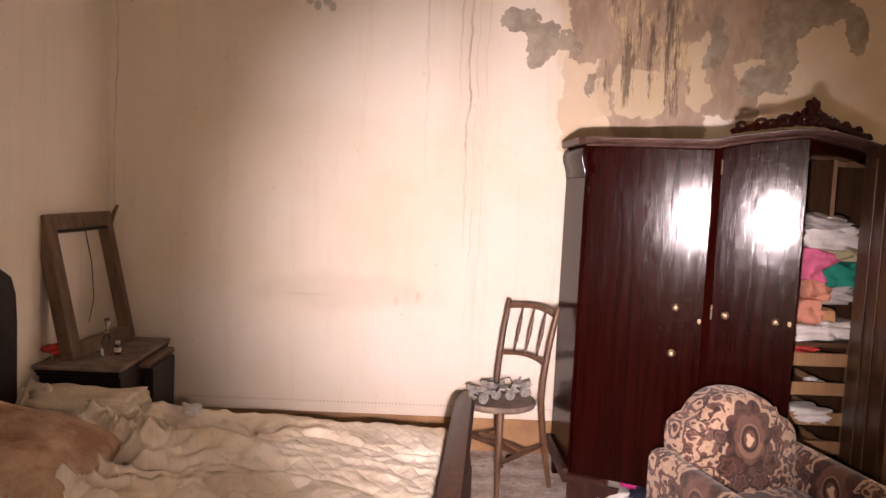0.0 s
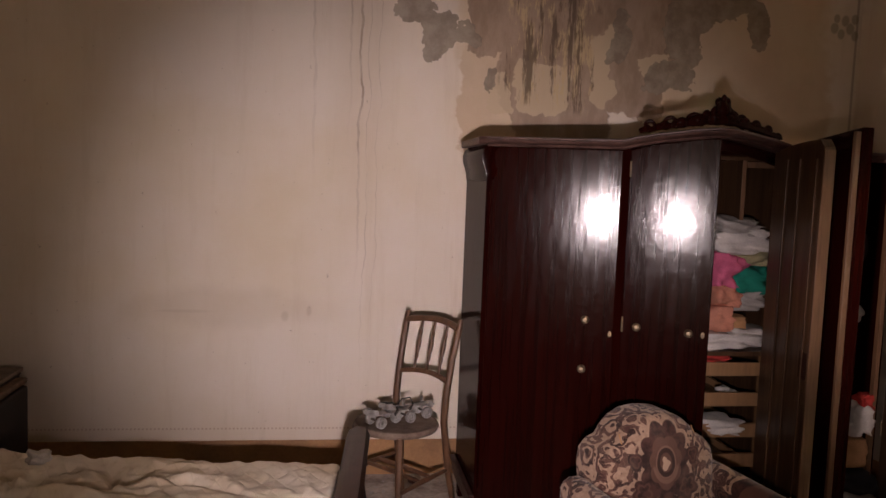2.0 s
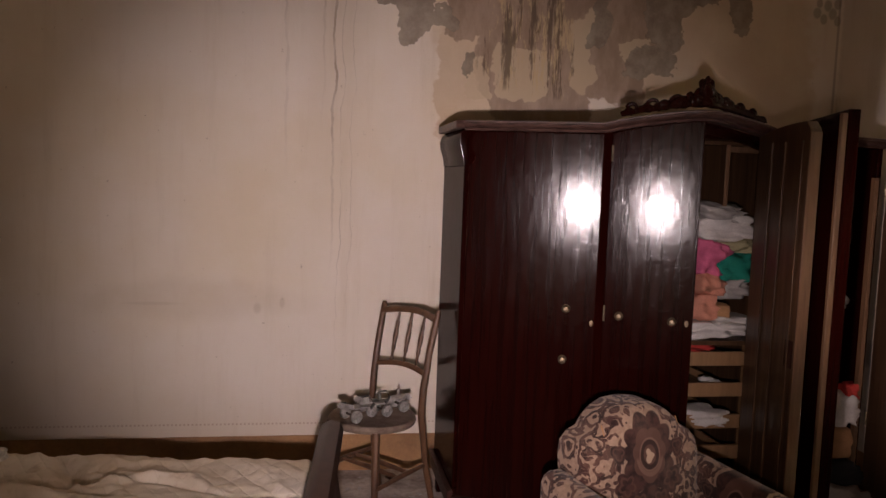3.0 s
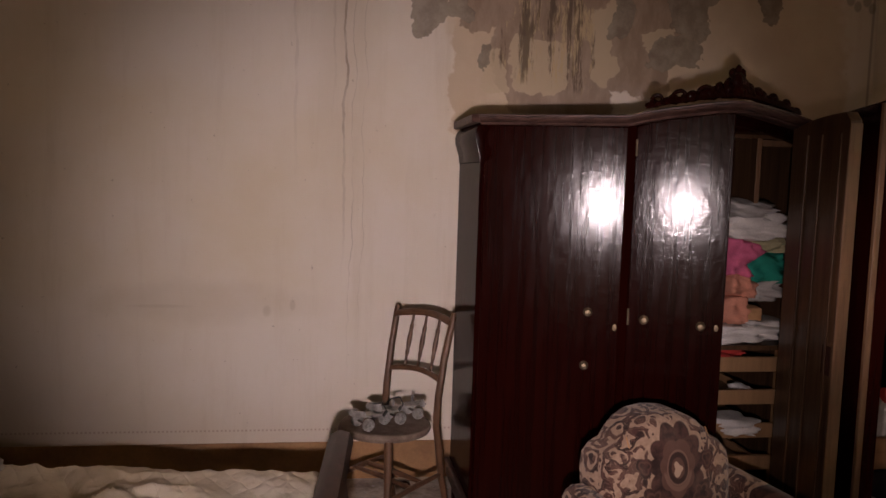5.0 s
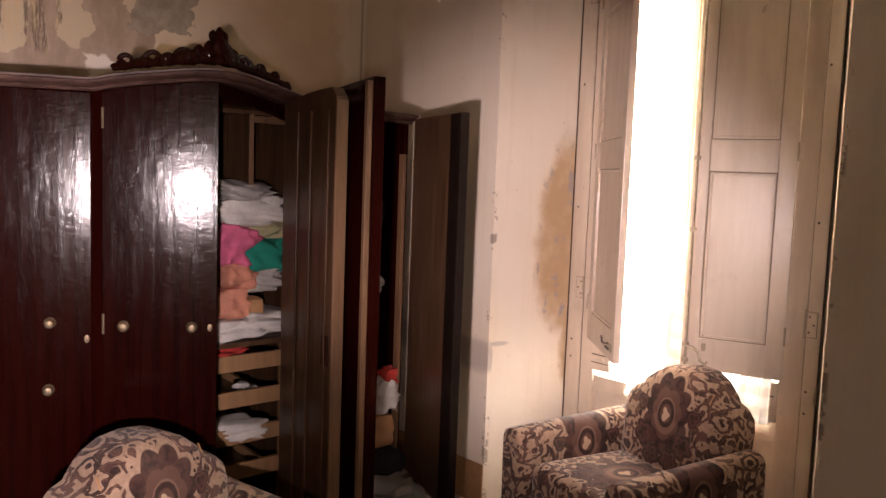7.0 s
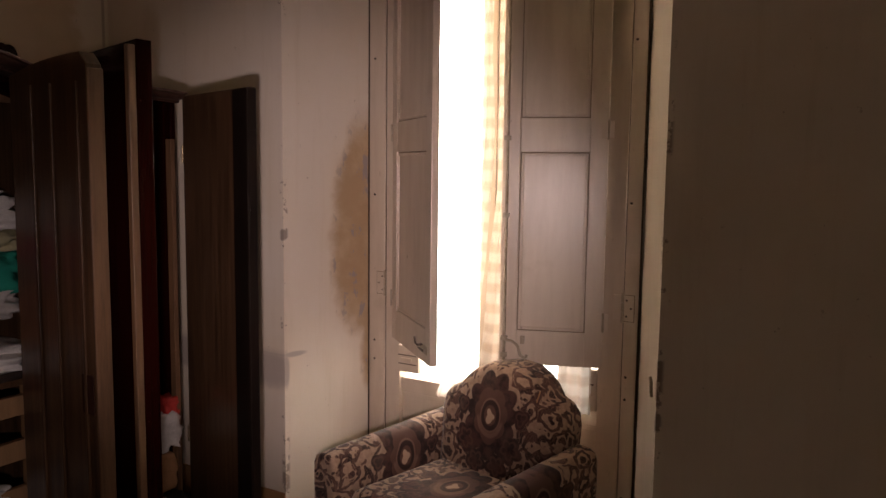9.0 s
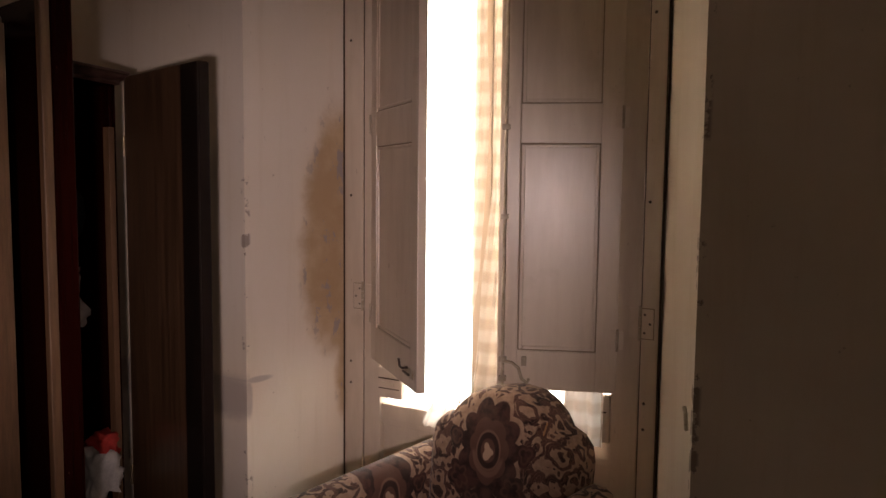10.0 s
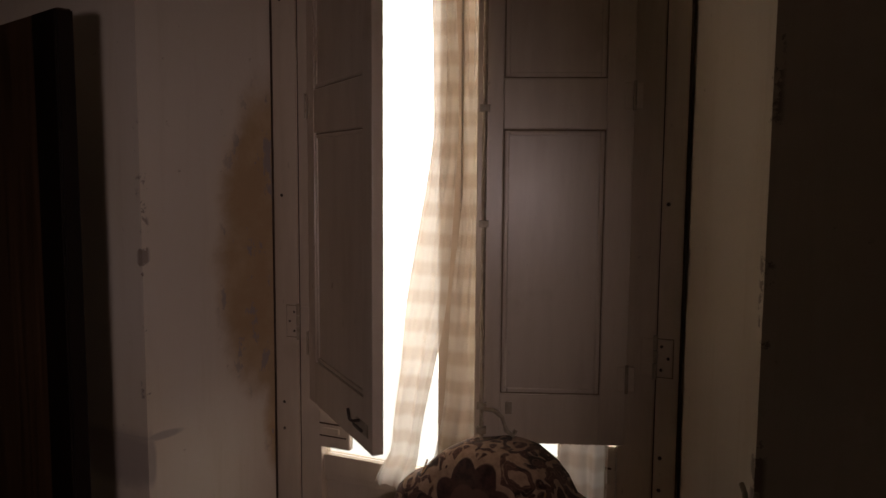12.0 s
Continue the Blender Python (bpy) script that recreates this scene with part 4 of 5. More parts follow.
knob(d1, W1 - 0.113, 0.995), knob(d1, W1 - 0.118, 0.795), keyhole(d1, W1 - 0.014, 0.943)
A2, B2 = (1.303, 3.114), (1.604, 2.976)
W2 = math.dist(A2, B2)
out2 = [(0.0, 0.2), (W2, 0.2)] + [(W2 * (1 - i / 12), 1.674 + arch(2 - i / 12)) for i in range(13)]
d2, _ = door("door", A2, B2, out2, 0.024, MAHOGANY, "closed glossy mahogany door with arched top")
knob(d2, 0.060, 0.982), knob(d2, W2 - 0.075, 0.975), keyhole(d2, W2 - 0.022, 0.972)
leaf_hinge(d2, 0.004, 1.60), leaf_hinge(d2, 0.004, 0.99), leaf_hinge(d2, 0.004, 0.30)
# open doors: the inner leaf of the middle bay, its outer leaf, and the end door
top3 = [(0.36 * (1 - i / 12), 1.674 + 0.055 * math.sin(math.pi * (0.5 - 0.5 * i / 12)) ** 0.5 * (1 if i else 1) - (0.03 if i == 0 else 0)) for i in range(12)] + [(0.0, 1.69)]
A3, B3 = (1.912, 3.125), (1.886, 2.765)
d3, _ = door("door", A3, B3, [(0.0, 0.2), (0.36, 0.2)] + top3, 0.040, PLYWOOD, "open door, varnished plywood inside")
part("edge_strip", box(0.3605, -0.001, 0.2, 0.366, 0.041, 1.69, 0.002, 1), EDGEWOOD, d3, "raw pine edge of the door")
part("strap", box(0.30, -0.004, 0.85, 0.352, 0.0, 0.95, 0.002), FOOTWOOD, d3)
A4, B4 = (2.04, 3.145), (2.026, 2.775)
d4, _ = door("door", A4, B4, [(0.0, 0.2), (0.38, 0.2), (0.38, 1.775), (0.0, 1.735)], 0.046, MAHOGANY, "open mahogany door seen edge on")
part("edge_strip", box(0.362, -0.022, 0.2, 0.379, -0.0005, 1.76, 0.002, 1), EDGEWOOD, d4)
A5, B5 = (2.618, 3.292), (2.460, 2.805)
d5, _ = door("door", A5, B5, [(0.0, 0.2), (0.485, 0.2), (0.485, 1.70), (0.0, 1.70)], 0.026, PLYWOOD, "open end door, dull brown inside")
part("outer_edge", box(0.395, -0.006, 0.203, 0.489, -0.0005, 1.697, 0.001, 1), DARKWOOD, d5)
for x0, x1 in ((0.10, 0.116), (0.20, 0.208), (0.315, 0.325)):
    part("inner_moulding", box(x0, -0.007, 0.22, x1, 0.0, 1.66, 0.003), PLYWOOD, d3, "worn varnished strip")
part("outer_edge", box(0.4855, 0.0, 0.203, 0.489, 0.027, 1.697, 0.001, 1), DARKWOOD, d5)
leaf_hinge(d5, 0.004, 1.50), leaf_hinge(d5, 0.004, 0.5)
# inside: shelf, drawer rack, hat box rail, end stile
part("shelf", box(1.27, 3.22, 0.84, 2.03, 3.86, 0.858), PLYWOOD, w)
part("shelf", box(1.27, 3.30, 1.66, 2.03, 3.86, 1.675), PLYWOOD, w)
part("divider", box(1.855, 3.27, 1.40, 1.868, 3.86, 1.66), PLYWOOD, w)
part("divider_edge", box(1.852, 3.262, 1.40, 1.871, 3.269, 1.66, 0.002), EDGEWOOD, w)
part("hat_rail", box(1.872, 3.262, 1.630, 2.02, 3.275, 1.655, 0.003), EDGEWOOD, w)
part("rack_post", box(1.975, 3.225, 0.2, 2.025, 3.25, 0.84, 0.003), PINE, w)
part("rack_post", box(1.32, 3.225, 0.2, 1.37, 3.25, 0.84, 0.003), PINE, w)
for z in (0.755, 0.625, 0.49, 0.36):
    dr = part("drawer", box(1.375, 3.215, z, 1.972, 3.235, z + 0.058, 0.003), PINE, w, "shallow open pine drawer front")
    part("drawer_side", box(1.93, 3.236, z, 1.945, 3.80, z + 0.03), PINE, dr)
    part("drawer_bottom", box(1.375, 3.236, z - 0.006, 1.93, 3.80, z - 0.001), PLYWOOD, dr)
part("stile", box(2.545, 3.27, 0.2, 2.565, 3.295, 1.55, 0.002), EDGEWOOD, w)

# clothes in the wardrobe
for name, x, y, z, size, seed, col, label, am in (
    ("towel", 1.86, 3.36, 0.858, (0.30, 0.26, 0.075), 1, "white", "crumpled white cloth on the wardrobe shelf", 0.3),
    ("folded_shirt", 1.93, 3.34, 0.90, (0.20, 0.2, 0.05), 2, "white", "folded pale shirt in the wardrobe pile", 0.25),
    ("folded_blouse", 1.81, 3.33, 0.93, (0.13, 0.2, 0.12), 3, "peach", "folded peach blouse in the wardrobe pile", 0.2),
    ("carton", 1.875, 3.29, 0.945, (0.085, 0.08, 0.065), 4, "tan", "small tan carton wedged in the clothes", 0.06),
    ("folded_blouse", 1.815, 3.34, 1.04, (0.12, 0.2, 0.10), 5, "peach", "folded peach blouse in the wardrobe pile", 0.2),
    ("folded_shirt", 1.95, 3.35, 1.02, (0.15, 0.2, 0.08), 6, "grey", "crumpled grey shirt in the wardrobe pile", 0.35),
    ("folded_cardigan", 1.93, 3.34, 1.09, (0.16, 0.2, 0.14), 7, "green", "folded green cardigan in the wardrobe pile", 0.25),
    ("folded_dress", 1.80, 3.33, 1.13, (0.13, 0.2, 0.14), 8, "pink", "folded bright pink dress in the wardrobe pile", 0.25),
    ("folded_trousers", 1.94, 3.33, 1.215, (0.16, 0.2, 0.06), 9, "olive", "folded olive trousers in the wardrobe pile", 0.2),
    ("towel", 1.87, 3.34, 1.26, (0.29, 0.24, 0.10), 10, "white", "thick white towel on the pile of clothes", 0.28),
    ("folded_shirt", 1.84, 3.34, 1.35, (0.22, 0.22, 0.08), 11, "grey", "pale grey shirt on top of the clothes", 0.3),
    ("shoe_bag", 1.80, 3.27, 0.495, (0.24, 0.12, 0.075), 12, "white", "white cloth bundle in the open drawer", 0.3),
    ("shoe_bag", 1.87, 3.30, 0.63, (0.07, 0.08, 0.05), 13, "white", "small white bundle in the open drawer", 0.3),
    ("folded_scarf", 1.78, 3.30, 0.76, (0.16, 0.12, 0.065), 14, "red", "red scarf in the top drawer", 0.3),
    ("hanging_shirt", 2.47, 3.45, 0.93, (0.16, 0.14, 0.20), 15, "white", "white shirt slumped in the wardrobe end", 0.3),
    ("red_bag", 2.525, 3.30, 0.575, (0.075, 0.07, 0.08), 16, "red", "small red bag hung in the wardrobe end", 0.25),
    ("white_cloth", 2.50, 3.29, 0.47, (0.10, 0.08, 0.14), 17, "white", "white cloth hanging over a carton", 0.3),
    ("carton", 2.47, 3.33, 0.33, (0.14, 0.16, 0.15), 18, "tan", "brown carton in the wardrobe end", 0.04),
    ("dark_bag", 2.47, 3.35, 0.2, (0.24, 0.24, 0.13), 19, "black", "black bag on the wardrobe floor", 0.2),
    ("dropped_cloth", 2.33, 2.98, 0.0, (0.36, 0.26, 0.20), 20, "teal", "pale green cloth dropped before the wardrobe", 0.3),
    ("dropped_cloth", 2.40, 3.10, 0.0, (0.26, 0.2, 0.24), 21, "grey", "grey cloth heaped before the wardrobe", 0.3),
    ("dark_coat", 2.40, 3.62, 1.05, (0.30, 0.34, 0.58), 22, "black", "dark coat hanging in the wardrobe end", 0.2),
    ("floor_rag", 1.00, 3.48, 0.0, (0.26, 0.24, 0.09), 23, "white", "white rags and paper under the wardrobe", 0.45),
    ("floor_rag", 1.10, 3.62, 0.0, (0.16, 0.18, 0.06), 24, "grey", "grey rag on the floor under the wardrobe", 0.45),
    ("plastic_bag", 1.22, 3.47, 0.0, (0.24, 0.2, 0.10), 25, "navy", "dark blue plastic bag on the floor", 0.4),
    ("floor_rag", 1.10, 3.46, 0.07, (0.07, 0.06, 0.06), 26, "magenta", "magenta rag on the floor heap", 0.3),
):
    cloth(name, pose(x, y, z, (seed * 5 % 7 - 3) * 1.6 if z > 0.8 else 0, (seed * 3 % 9 - 4) * 1.5 if z > 0.8 else 0, seed * 11 % 31 - 15), size, seed * 3.7, CLOTHS[col], label, am * 1.7 if am > 0.1 else am, 3 + seed % 3, "carton" if name == "carton" else "clothes")

# ---- chair ----
ch = thing("bentwood_chair", pose(0.470, 3.605, 0, 0, 0, -49), "brown bentwood chair with spindle back and dusty round seat", "chair")
SEAT = 0.445
shade(part("seat", lathe([(0.02, SEAT - 0.03), (0.165, SEAT - 0.03), (0.186, SEAT - 0.024), (0.192, SEAT - 0.01), (0.186, SEAT + 0.002), (0.172, SEAT + 0.006), (0.16, SEAT + 0.001), (0.02, SEAT - 0.002)], 36), DUST, ch), 40)
for sx in (-1, 1):
    pts = [(sx * 0.165, 0.235, 0), (sx * 0.158, 0.185, 0.2), (sx * 0.152, 0.15, SEAT), (sx * 0.152, 0.158, 0.56), (sx * 0.156, 0.185, 0.72), (sx * 0.162, 0.225, 0.882), (sx * 0.163, 0.230, 0.905)]
    shade(part("back_leg", tube(pts, [0.013, 0.015, 0.0165, 0.016, 0.015, 0.014, 0.009], 12), BENTWOOD, ch), 60)
    shade(part("front_leg", tube([(sx * 0.185, -0.165, 0), (sx * 0.155, -0.135, 0.25), (sx * 0.135, -0.115, SEAT - 0.02)], [0.011, 0.016, 0.018], 12), BENTWOOD, ch), 60)


def rail(z, y, r, sag, name):
    pts = [(-0.158 + 0.316 * i / 10, y + sag * math.sin(math.pi * i / 10), z + 0.018 * math.sin(math.pi * i / 10)) for i in range(11)]
    shade(part(name, tube(pts, r, 10, None, 0.65), BENTWOOD, ch), 60)


rail(0.866, 0.215, 0.017, 0.03, "top_rail"), rail(0.625, 0.165, 0.013, 0.025, "lower_rail")
for x in (-0.075, 0.0, 0.075):
    b0, b1 = Vector((x, 0.188, 0.64)), Vector((x * 1.02, 0.243, 0.877))
    n = 24
    rad = [0.006 + 0.005 * max(0, math.sin(math.pi * min(1, max(0, (i / n - 0.3) / 0.4)))) + (0.003 if i in (6, 7, 17, 18) else 0) for i in range(n + 1)]
    shade(part("spindle", tube([b0.lerp(b1, i / n) for i in range(n + 1)], rad, 10), BENTWOOD, ch), 60)
for a, b in (((-0.172, -0.15, 0.20), (-0.158, 0.18, 0.22)), ((0.172, -0.15, 0.20), (0.158, 0.18, 0.22)), ((-0.16, -0.01, 0.215), (0.16, -0.01, 0.215)), ((-0.165, 0.06, 0.217), (0.165, 0.06, 0.217))):
    shade(part("stretcher", tube([a, ((a[0] + b[0]) / 2, (a[1] + b[1]) / 2, (a[2] + b[2]) / 2 + 0.004), b], [0.009, 0.012, 0.009], 10), BENTWOOD, ch), 60)


def skate(m, label):
    """An old clamp-on roller skate."""
    r = thing("roller_skate", m, label, "roller skate", "roller skates on the chair")
    sole = [(-0.028, -0.02), (-0.034, 0.03), (-0.028, 0.075), (0.028, 0.075), (0.034, 0.03), (0.028, -0.02)]
    part("toe_plate", prism([(x, y + 0.055) for x, y in sole], 0.052, 0.058, 0.002), STEEL, r)
    part("heel_plate", prism([(x * 0.85, y * 0.8 - 0.085) for x, y in sole], 0.052, 0.058, 0.002), STEEL, r)
    part("bridge", prism([(-0.014, -0.06), (0.014, -0.06), (0.014, 0.06), (-0.014, 0.06)], 0.044, 0.051, 0.002), STEEL, r)
    for sx in (-1, 1):
        part("toe_clamp", tube([(sx * 0.030, 0.10, 0.055), (sx * 0.042, 0.10, 0.058), (sx * 0.043, 0.10, 0.070), (sx * 0.036, 0.10, 0.073)], 0.006, 8, None, 2.2), STEEL, r)
    part("heel_cup", tube([(-0.03, -0.09, 0.07), (-0.027, -0.125, 0.074), (0, -0.138, 0.076), (0.027, -0.125, 0.074), (0.03, -0.09, 0.07)], 0.012, 8, None, 0.3), STEEL, r)
    for y in (0.08, -0.08):
        ax = part("axle", tube([(-0.045, y, 0.026), (0.045, y, 0.026)], 0.005, 8), IRON, r)
        for sx in (-1, 1):
            wh = lathe([(0.006, -0.010), (0.022, -0.010), (0.026, -0.006), (0.026, 0.006), (0.022, 0.010), (0.013, 0.010), (0.012, 0.006), (0.006, 0.011)], 18, None, pose(sx * 0.042, y, 0.026, 0, 90 * sx, 0))
            shade(part("wheel", wh, STEEL, ax), 40)
    part("strap", tube([(-0.036, -0.03, 0.06), (-0.05, 0.0, 0.075), (-0.01, 0.02, 0.09), (0.04, 0.01, 0.07), (0.07, -0.03, 0.062)], 0.007, 8, None, 0.25), RUBBER, r)
    return r


skate(pose(0.440, 3.565, SEAT + 0.004, 0, 0, -58), "old grey metal roller skate on the chair seat")
skate(pose(0.520, 3.645, SEAT + 0.004, 0, 0, -66), "old grey metal roller skate on the chair seat")

# ---- bed ----
BED = pose(0.26, 2.94, 0, 0, 0, -5.0) @ pose(-0.26, -2.94, 0)
bed = thing("bed", BED, "old dark wooden bed with sleigh footboard", "bed")
BY0, BY1, BX = 1.8, 2.965, -1.50
prof = [(x, z * 0.975) for x, z in [(0.228, 0.60), (0.238, 0.632), (0.268, 0.648), (0.302, 0.640), (0.314, 0.612), (0.306, 0.575), (0.292, 0.54), (0.290, 0.49), (0.300, 0.42), (0.316, 0.33), (0.318, 0.06), (0.252, 0.06), (0.250, 0.30), (0.232, 0.40), (0.222, 0.47), (0.224, 0.53), (0.230, 0.57)]]
shade(part("footboard", plate(prof, BY0, BY1, 0.004), FOOTWOOD, bed, "dusty curved footboard"), 50)
HE = BY1 - 0.17
head = [(BY0, 0.06), (HE, 0.06), (HE, 0.86), (HE - 0.01, 0.97), (HE - 0.04, 1.04), (HE - 0.12, 1.085), (BY1 - 0.4, 1.14), (BY0 + 0.4, 1.14), (BY0 + 0.14, 1.085), (BY0 + 0.03, 0.97)]
hb = plate(head, 0, 0.05, 0.008)
hb.transform(pose(BX, 0, 0, 0, 0, 90))
part("headboard", hb, DARKWOOD, bed, "dark headboard with rounded corners")
for y in (BY0 + 0.02, BY1 - 0.045):
    part("side_rail", box(BX, y, 0.2, 0.25, y + 0.025, 0.34, 0.004), DARKWOOD, bed)
for x in (BX - 0.025, 0.285):
    for y in (BY0 + 0.05, BY1 - 0.05):
        part("leg", lathe([(0.018, 0), (0.026, 0.02), (0.022, 0.06)], 14, None, Matrix.Translation((x, y, 0))), DARKWOOD, bed)
mat = part("mattress", box(BX + 0.005, BY0 + 0.05, 0.21, 0.22, BY1 - 0.05, 0.44, 0.03), CLOTHS["sheet"])
mat.matrix_basis = BED
tagged(mat, "sagging old mattress on the wooden bed", "mattress")


def quilt():
    bm = bmesh.new()
    nx, ny = 170, 130
    grid = []
    for j in range(ny + 1):
        v = j / ny
        row = []
        for i in range(nx + 1):
            u = i / nx
            x = BX + 0.01 + (1.715 * u)
            y = BY0 + 0.02 + (BY1 - BY0 - 0.005) * v
            rum = max(0.0, min(1.0, (0.80 - u) / 0.5))
            far = min(1.0, (1 - v) / 0.16)  # the hem along the wall lies flat
            wx = x + 0.10 * noise.noise(Vector((x * 3, y * 3, 5.1)))
            wy = y + 0.10 * noise.noise(Vector((x * 3, y * 3, 9.4)))
            broad = (1 - abs(noise.noise(Vector((wx * 1.3 + wy * 2.0, wy * 2.6 - wx * 1.0, 0.3))))) ** 7
            mid = (1 - abs(noise.noise(Vector((wx * 3.6 - wy * 2.6, wy * 6.0 + wx * 1.4, 2.7))))) ** 5
            small = (1 - abs(noise.noise(Vector((wx * 9 + wy * 4, wy * 12 - wx * 3, 6.2))))) ** 4
            valley = (1 - abs(noise.noise(Vector((wx * 0.9 + wy * 2.6, wy * 1.2 - wx * 0.9, 7.7))))) ** 22
            z = 0.485 + 0.022 * rum + far * (rum * (0.095 * (broad - 0.3) + 0.068 * (mid - 0.25)) + (0.007 + 0.030 * rum) * (small - 0.3))
            z += 0.012 * mid * (1 - rum) - 0.075 * valley * far * min(1, rum + 0.25) + 0.004 * noise.noise(Vector((x * 22, y * 22, 1.0)))
            z += 0.0045 * min(abs(math.sin((x + 0.8 * y) * 28)), abs(math.sin((x - 0.8 * y) * 28)))
            edge = min(1.0, (1 - v) / 0.035, (1 - u) / 0.02)
            z -= 0.05 * (1 - edge) ** 2 + 0.012 * (1 - edge) * math.sin(x * 90)
            row.append(bm.verts.new((x, y + 0.010 * (1 - edge) * math.sin(x * 70), z)))
        grid.append(row)
    last = [bm.verts.new((p.co.x, p.co.y + 0.012 + 0.012 * math.sin(p.co.x * 55), 0.30)) for p in grid[-1]]
    grid.append(last)
    first = [bm.verts.new((p.co.x, p.co.y - 0.012 + 0.012 * math.sin(p.co.x * 55), 0.28)) for p in grid[0]]
    grid.insert(0, first)
    for a, b in zip(grid, grid[1:]):
        for i in range(len(a) - 1):
            bm.faces.new((a[i], a[i + 1], b[i + 1], b[i]))
    ob = shade(part("quilt", bm, QUILT), 180)
    ob.matrix_basis = BED
    return tagged(ob, "rumpled soiled cream quilt spread over the bed", "quilt")


quilt()
def pillow(m, wx, wy, h, label):
    bm = bmesh.new()
    n = 40
    for side in (1, -1):
        grid = []
        for j in range(n + 1):
            row = []
            for i in range(n + 1):
                u, v = 2 * i / n - 1, 2 * j / n - 1
                t = max(0.0, (1 - u ** 4) * (1 - v ** 4)) ** 0.6
                pinch = 1 - 0.06 * (u * u * v * v)
                z = side * h / 2 * t * (1 + 0.28 * noise.noise(Vector((u * 1.6, v * 1.6, 3))) + 0.10 * noise.noise(Vector((u * 5, v * 5, 8))))
                row.append(bm.verts.new((u * wx / 2 * pinch, v * wy / 2 * pinch, z * (1 if side > 0 else 0.5) + h * 0.28)))
            grid.append(row)
        for a, b in zip(grid, grid[1:]):
            for i in range(n):
                bm.faces.new((a[i], a[i + 1], b[i + 1], b[i]) if side > 0 else (a[i + 1], a[i], b[i], b[i + 1]))
    bmesh.ops.remove_doubles(bm, verts=bm.verts[:], dist=0.0005)
    ob = shade(part("pillow", bm, CLOTHS["pillow"]), 180)
    ob.matrix_basis = m
    return tagged(ob, label, "pillow")


pillow(pose(-1.21, 2.30, 0.50, 2, 14, 4), 0.56, 0.62, 0.20, "limp brown-stained pillow on the rumpled bed")
cloth("bed_sheet", pose(-1.22, 2.93, 0.47, 0, 0, 6), (0.42, 0.26, 0.13), 9.2, CLOTHS["sheet"], "bunched-up cream sheet by the headboard", 0.35, 3.0, "sheet")
cloth("paper_scrap", pose(-0.835, 3.0, 0.485, 0, 10, 30), (0.07, 0.06, 0.05), 2.2, CLOTHS["white"], "crumpled white paper on the quilt's edge", 0.5, 2.0, "paper")

# ---- nightstand and what stands on it ----
ns = thing("nightstand", pose(0, 0, 0), "dusty dark nightstand with moulded top and open door", "nightstand")
NX0, NX1, NY0, NY1, NZ = -1.615, -1.205, 3.27, 3.96, 0.60
part("body", box(NX0 + 0.02, NY0 + 0.03, 0.07, NX1 - 0.03, NY1 - 0.01, NZ - 0.05, 0.01, 3), DARKWOOD, ns)
tp = box(NX0, NY0, NZ - 0.018, NX1 - 0.02, NY1, NZ, 0.006, 3)
part("top", tp, DUST, ns, "dusty moulded top")
part("top_moulding", box(NX0 + 0.008, NY0 + 0.010, NZ - 0.034, NX1 - 0.028, NY1 - 0.004, NZ - 0.019, 0.007, 3), DARKWOOD, ns)
part("top_moulding", box(NX0 + 0.014, NY0 + 0.018, NZ - 0.050, NX1 - 0.034, NY1 - 0.006, NZ - 0.035, 0.005, 3), DARKWOOD, ns)
dd = part("door", box(NX1 - 0.027, NY1 - 0.42, 0.10, NX1 + 0.03, NY1 - 0.08, NZ - 0.06, 0.02, 3), DARKWOOD, ns, "dark rounded door")
part("rim", box(NX1 - 0.03, NY1 - 0.44, NZ - 0.058, NX1 + 0.02, NY1 - 0.06, NZ - 0.03, 0.012, 3), GREYWOOD, dd)
for x in (NX0 + 0.04, NX1 - 0.07):
    for y in (NY0 + 0.06, NY1 - 0.05):
        part("leg", lathe([(0.016, 0), (0.022, 0.04), (0.02, 0.075)], 12, None, Matrix.Translation((x, y, 0))), DARKWOOD, ns)


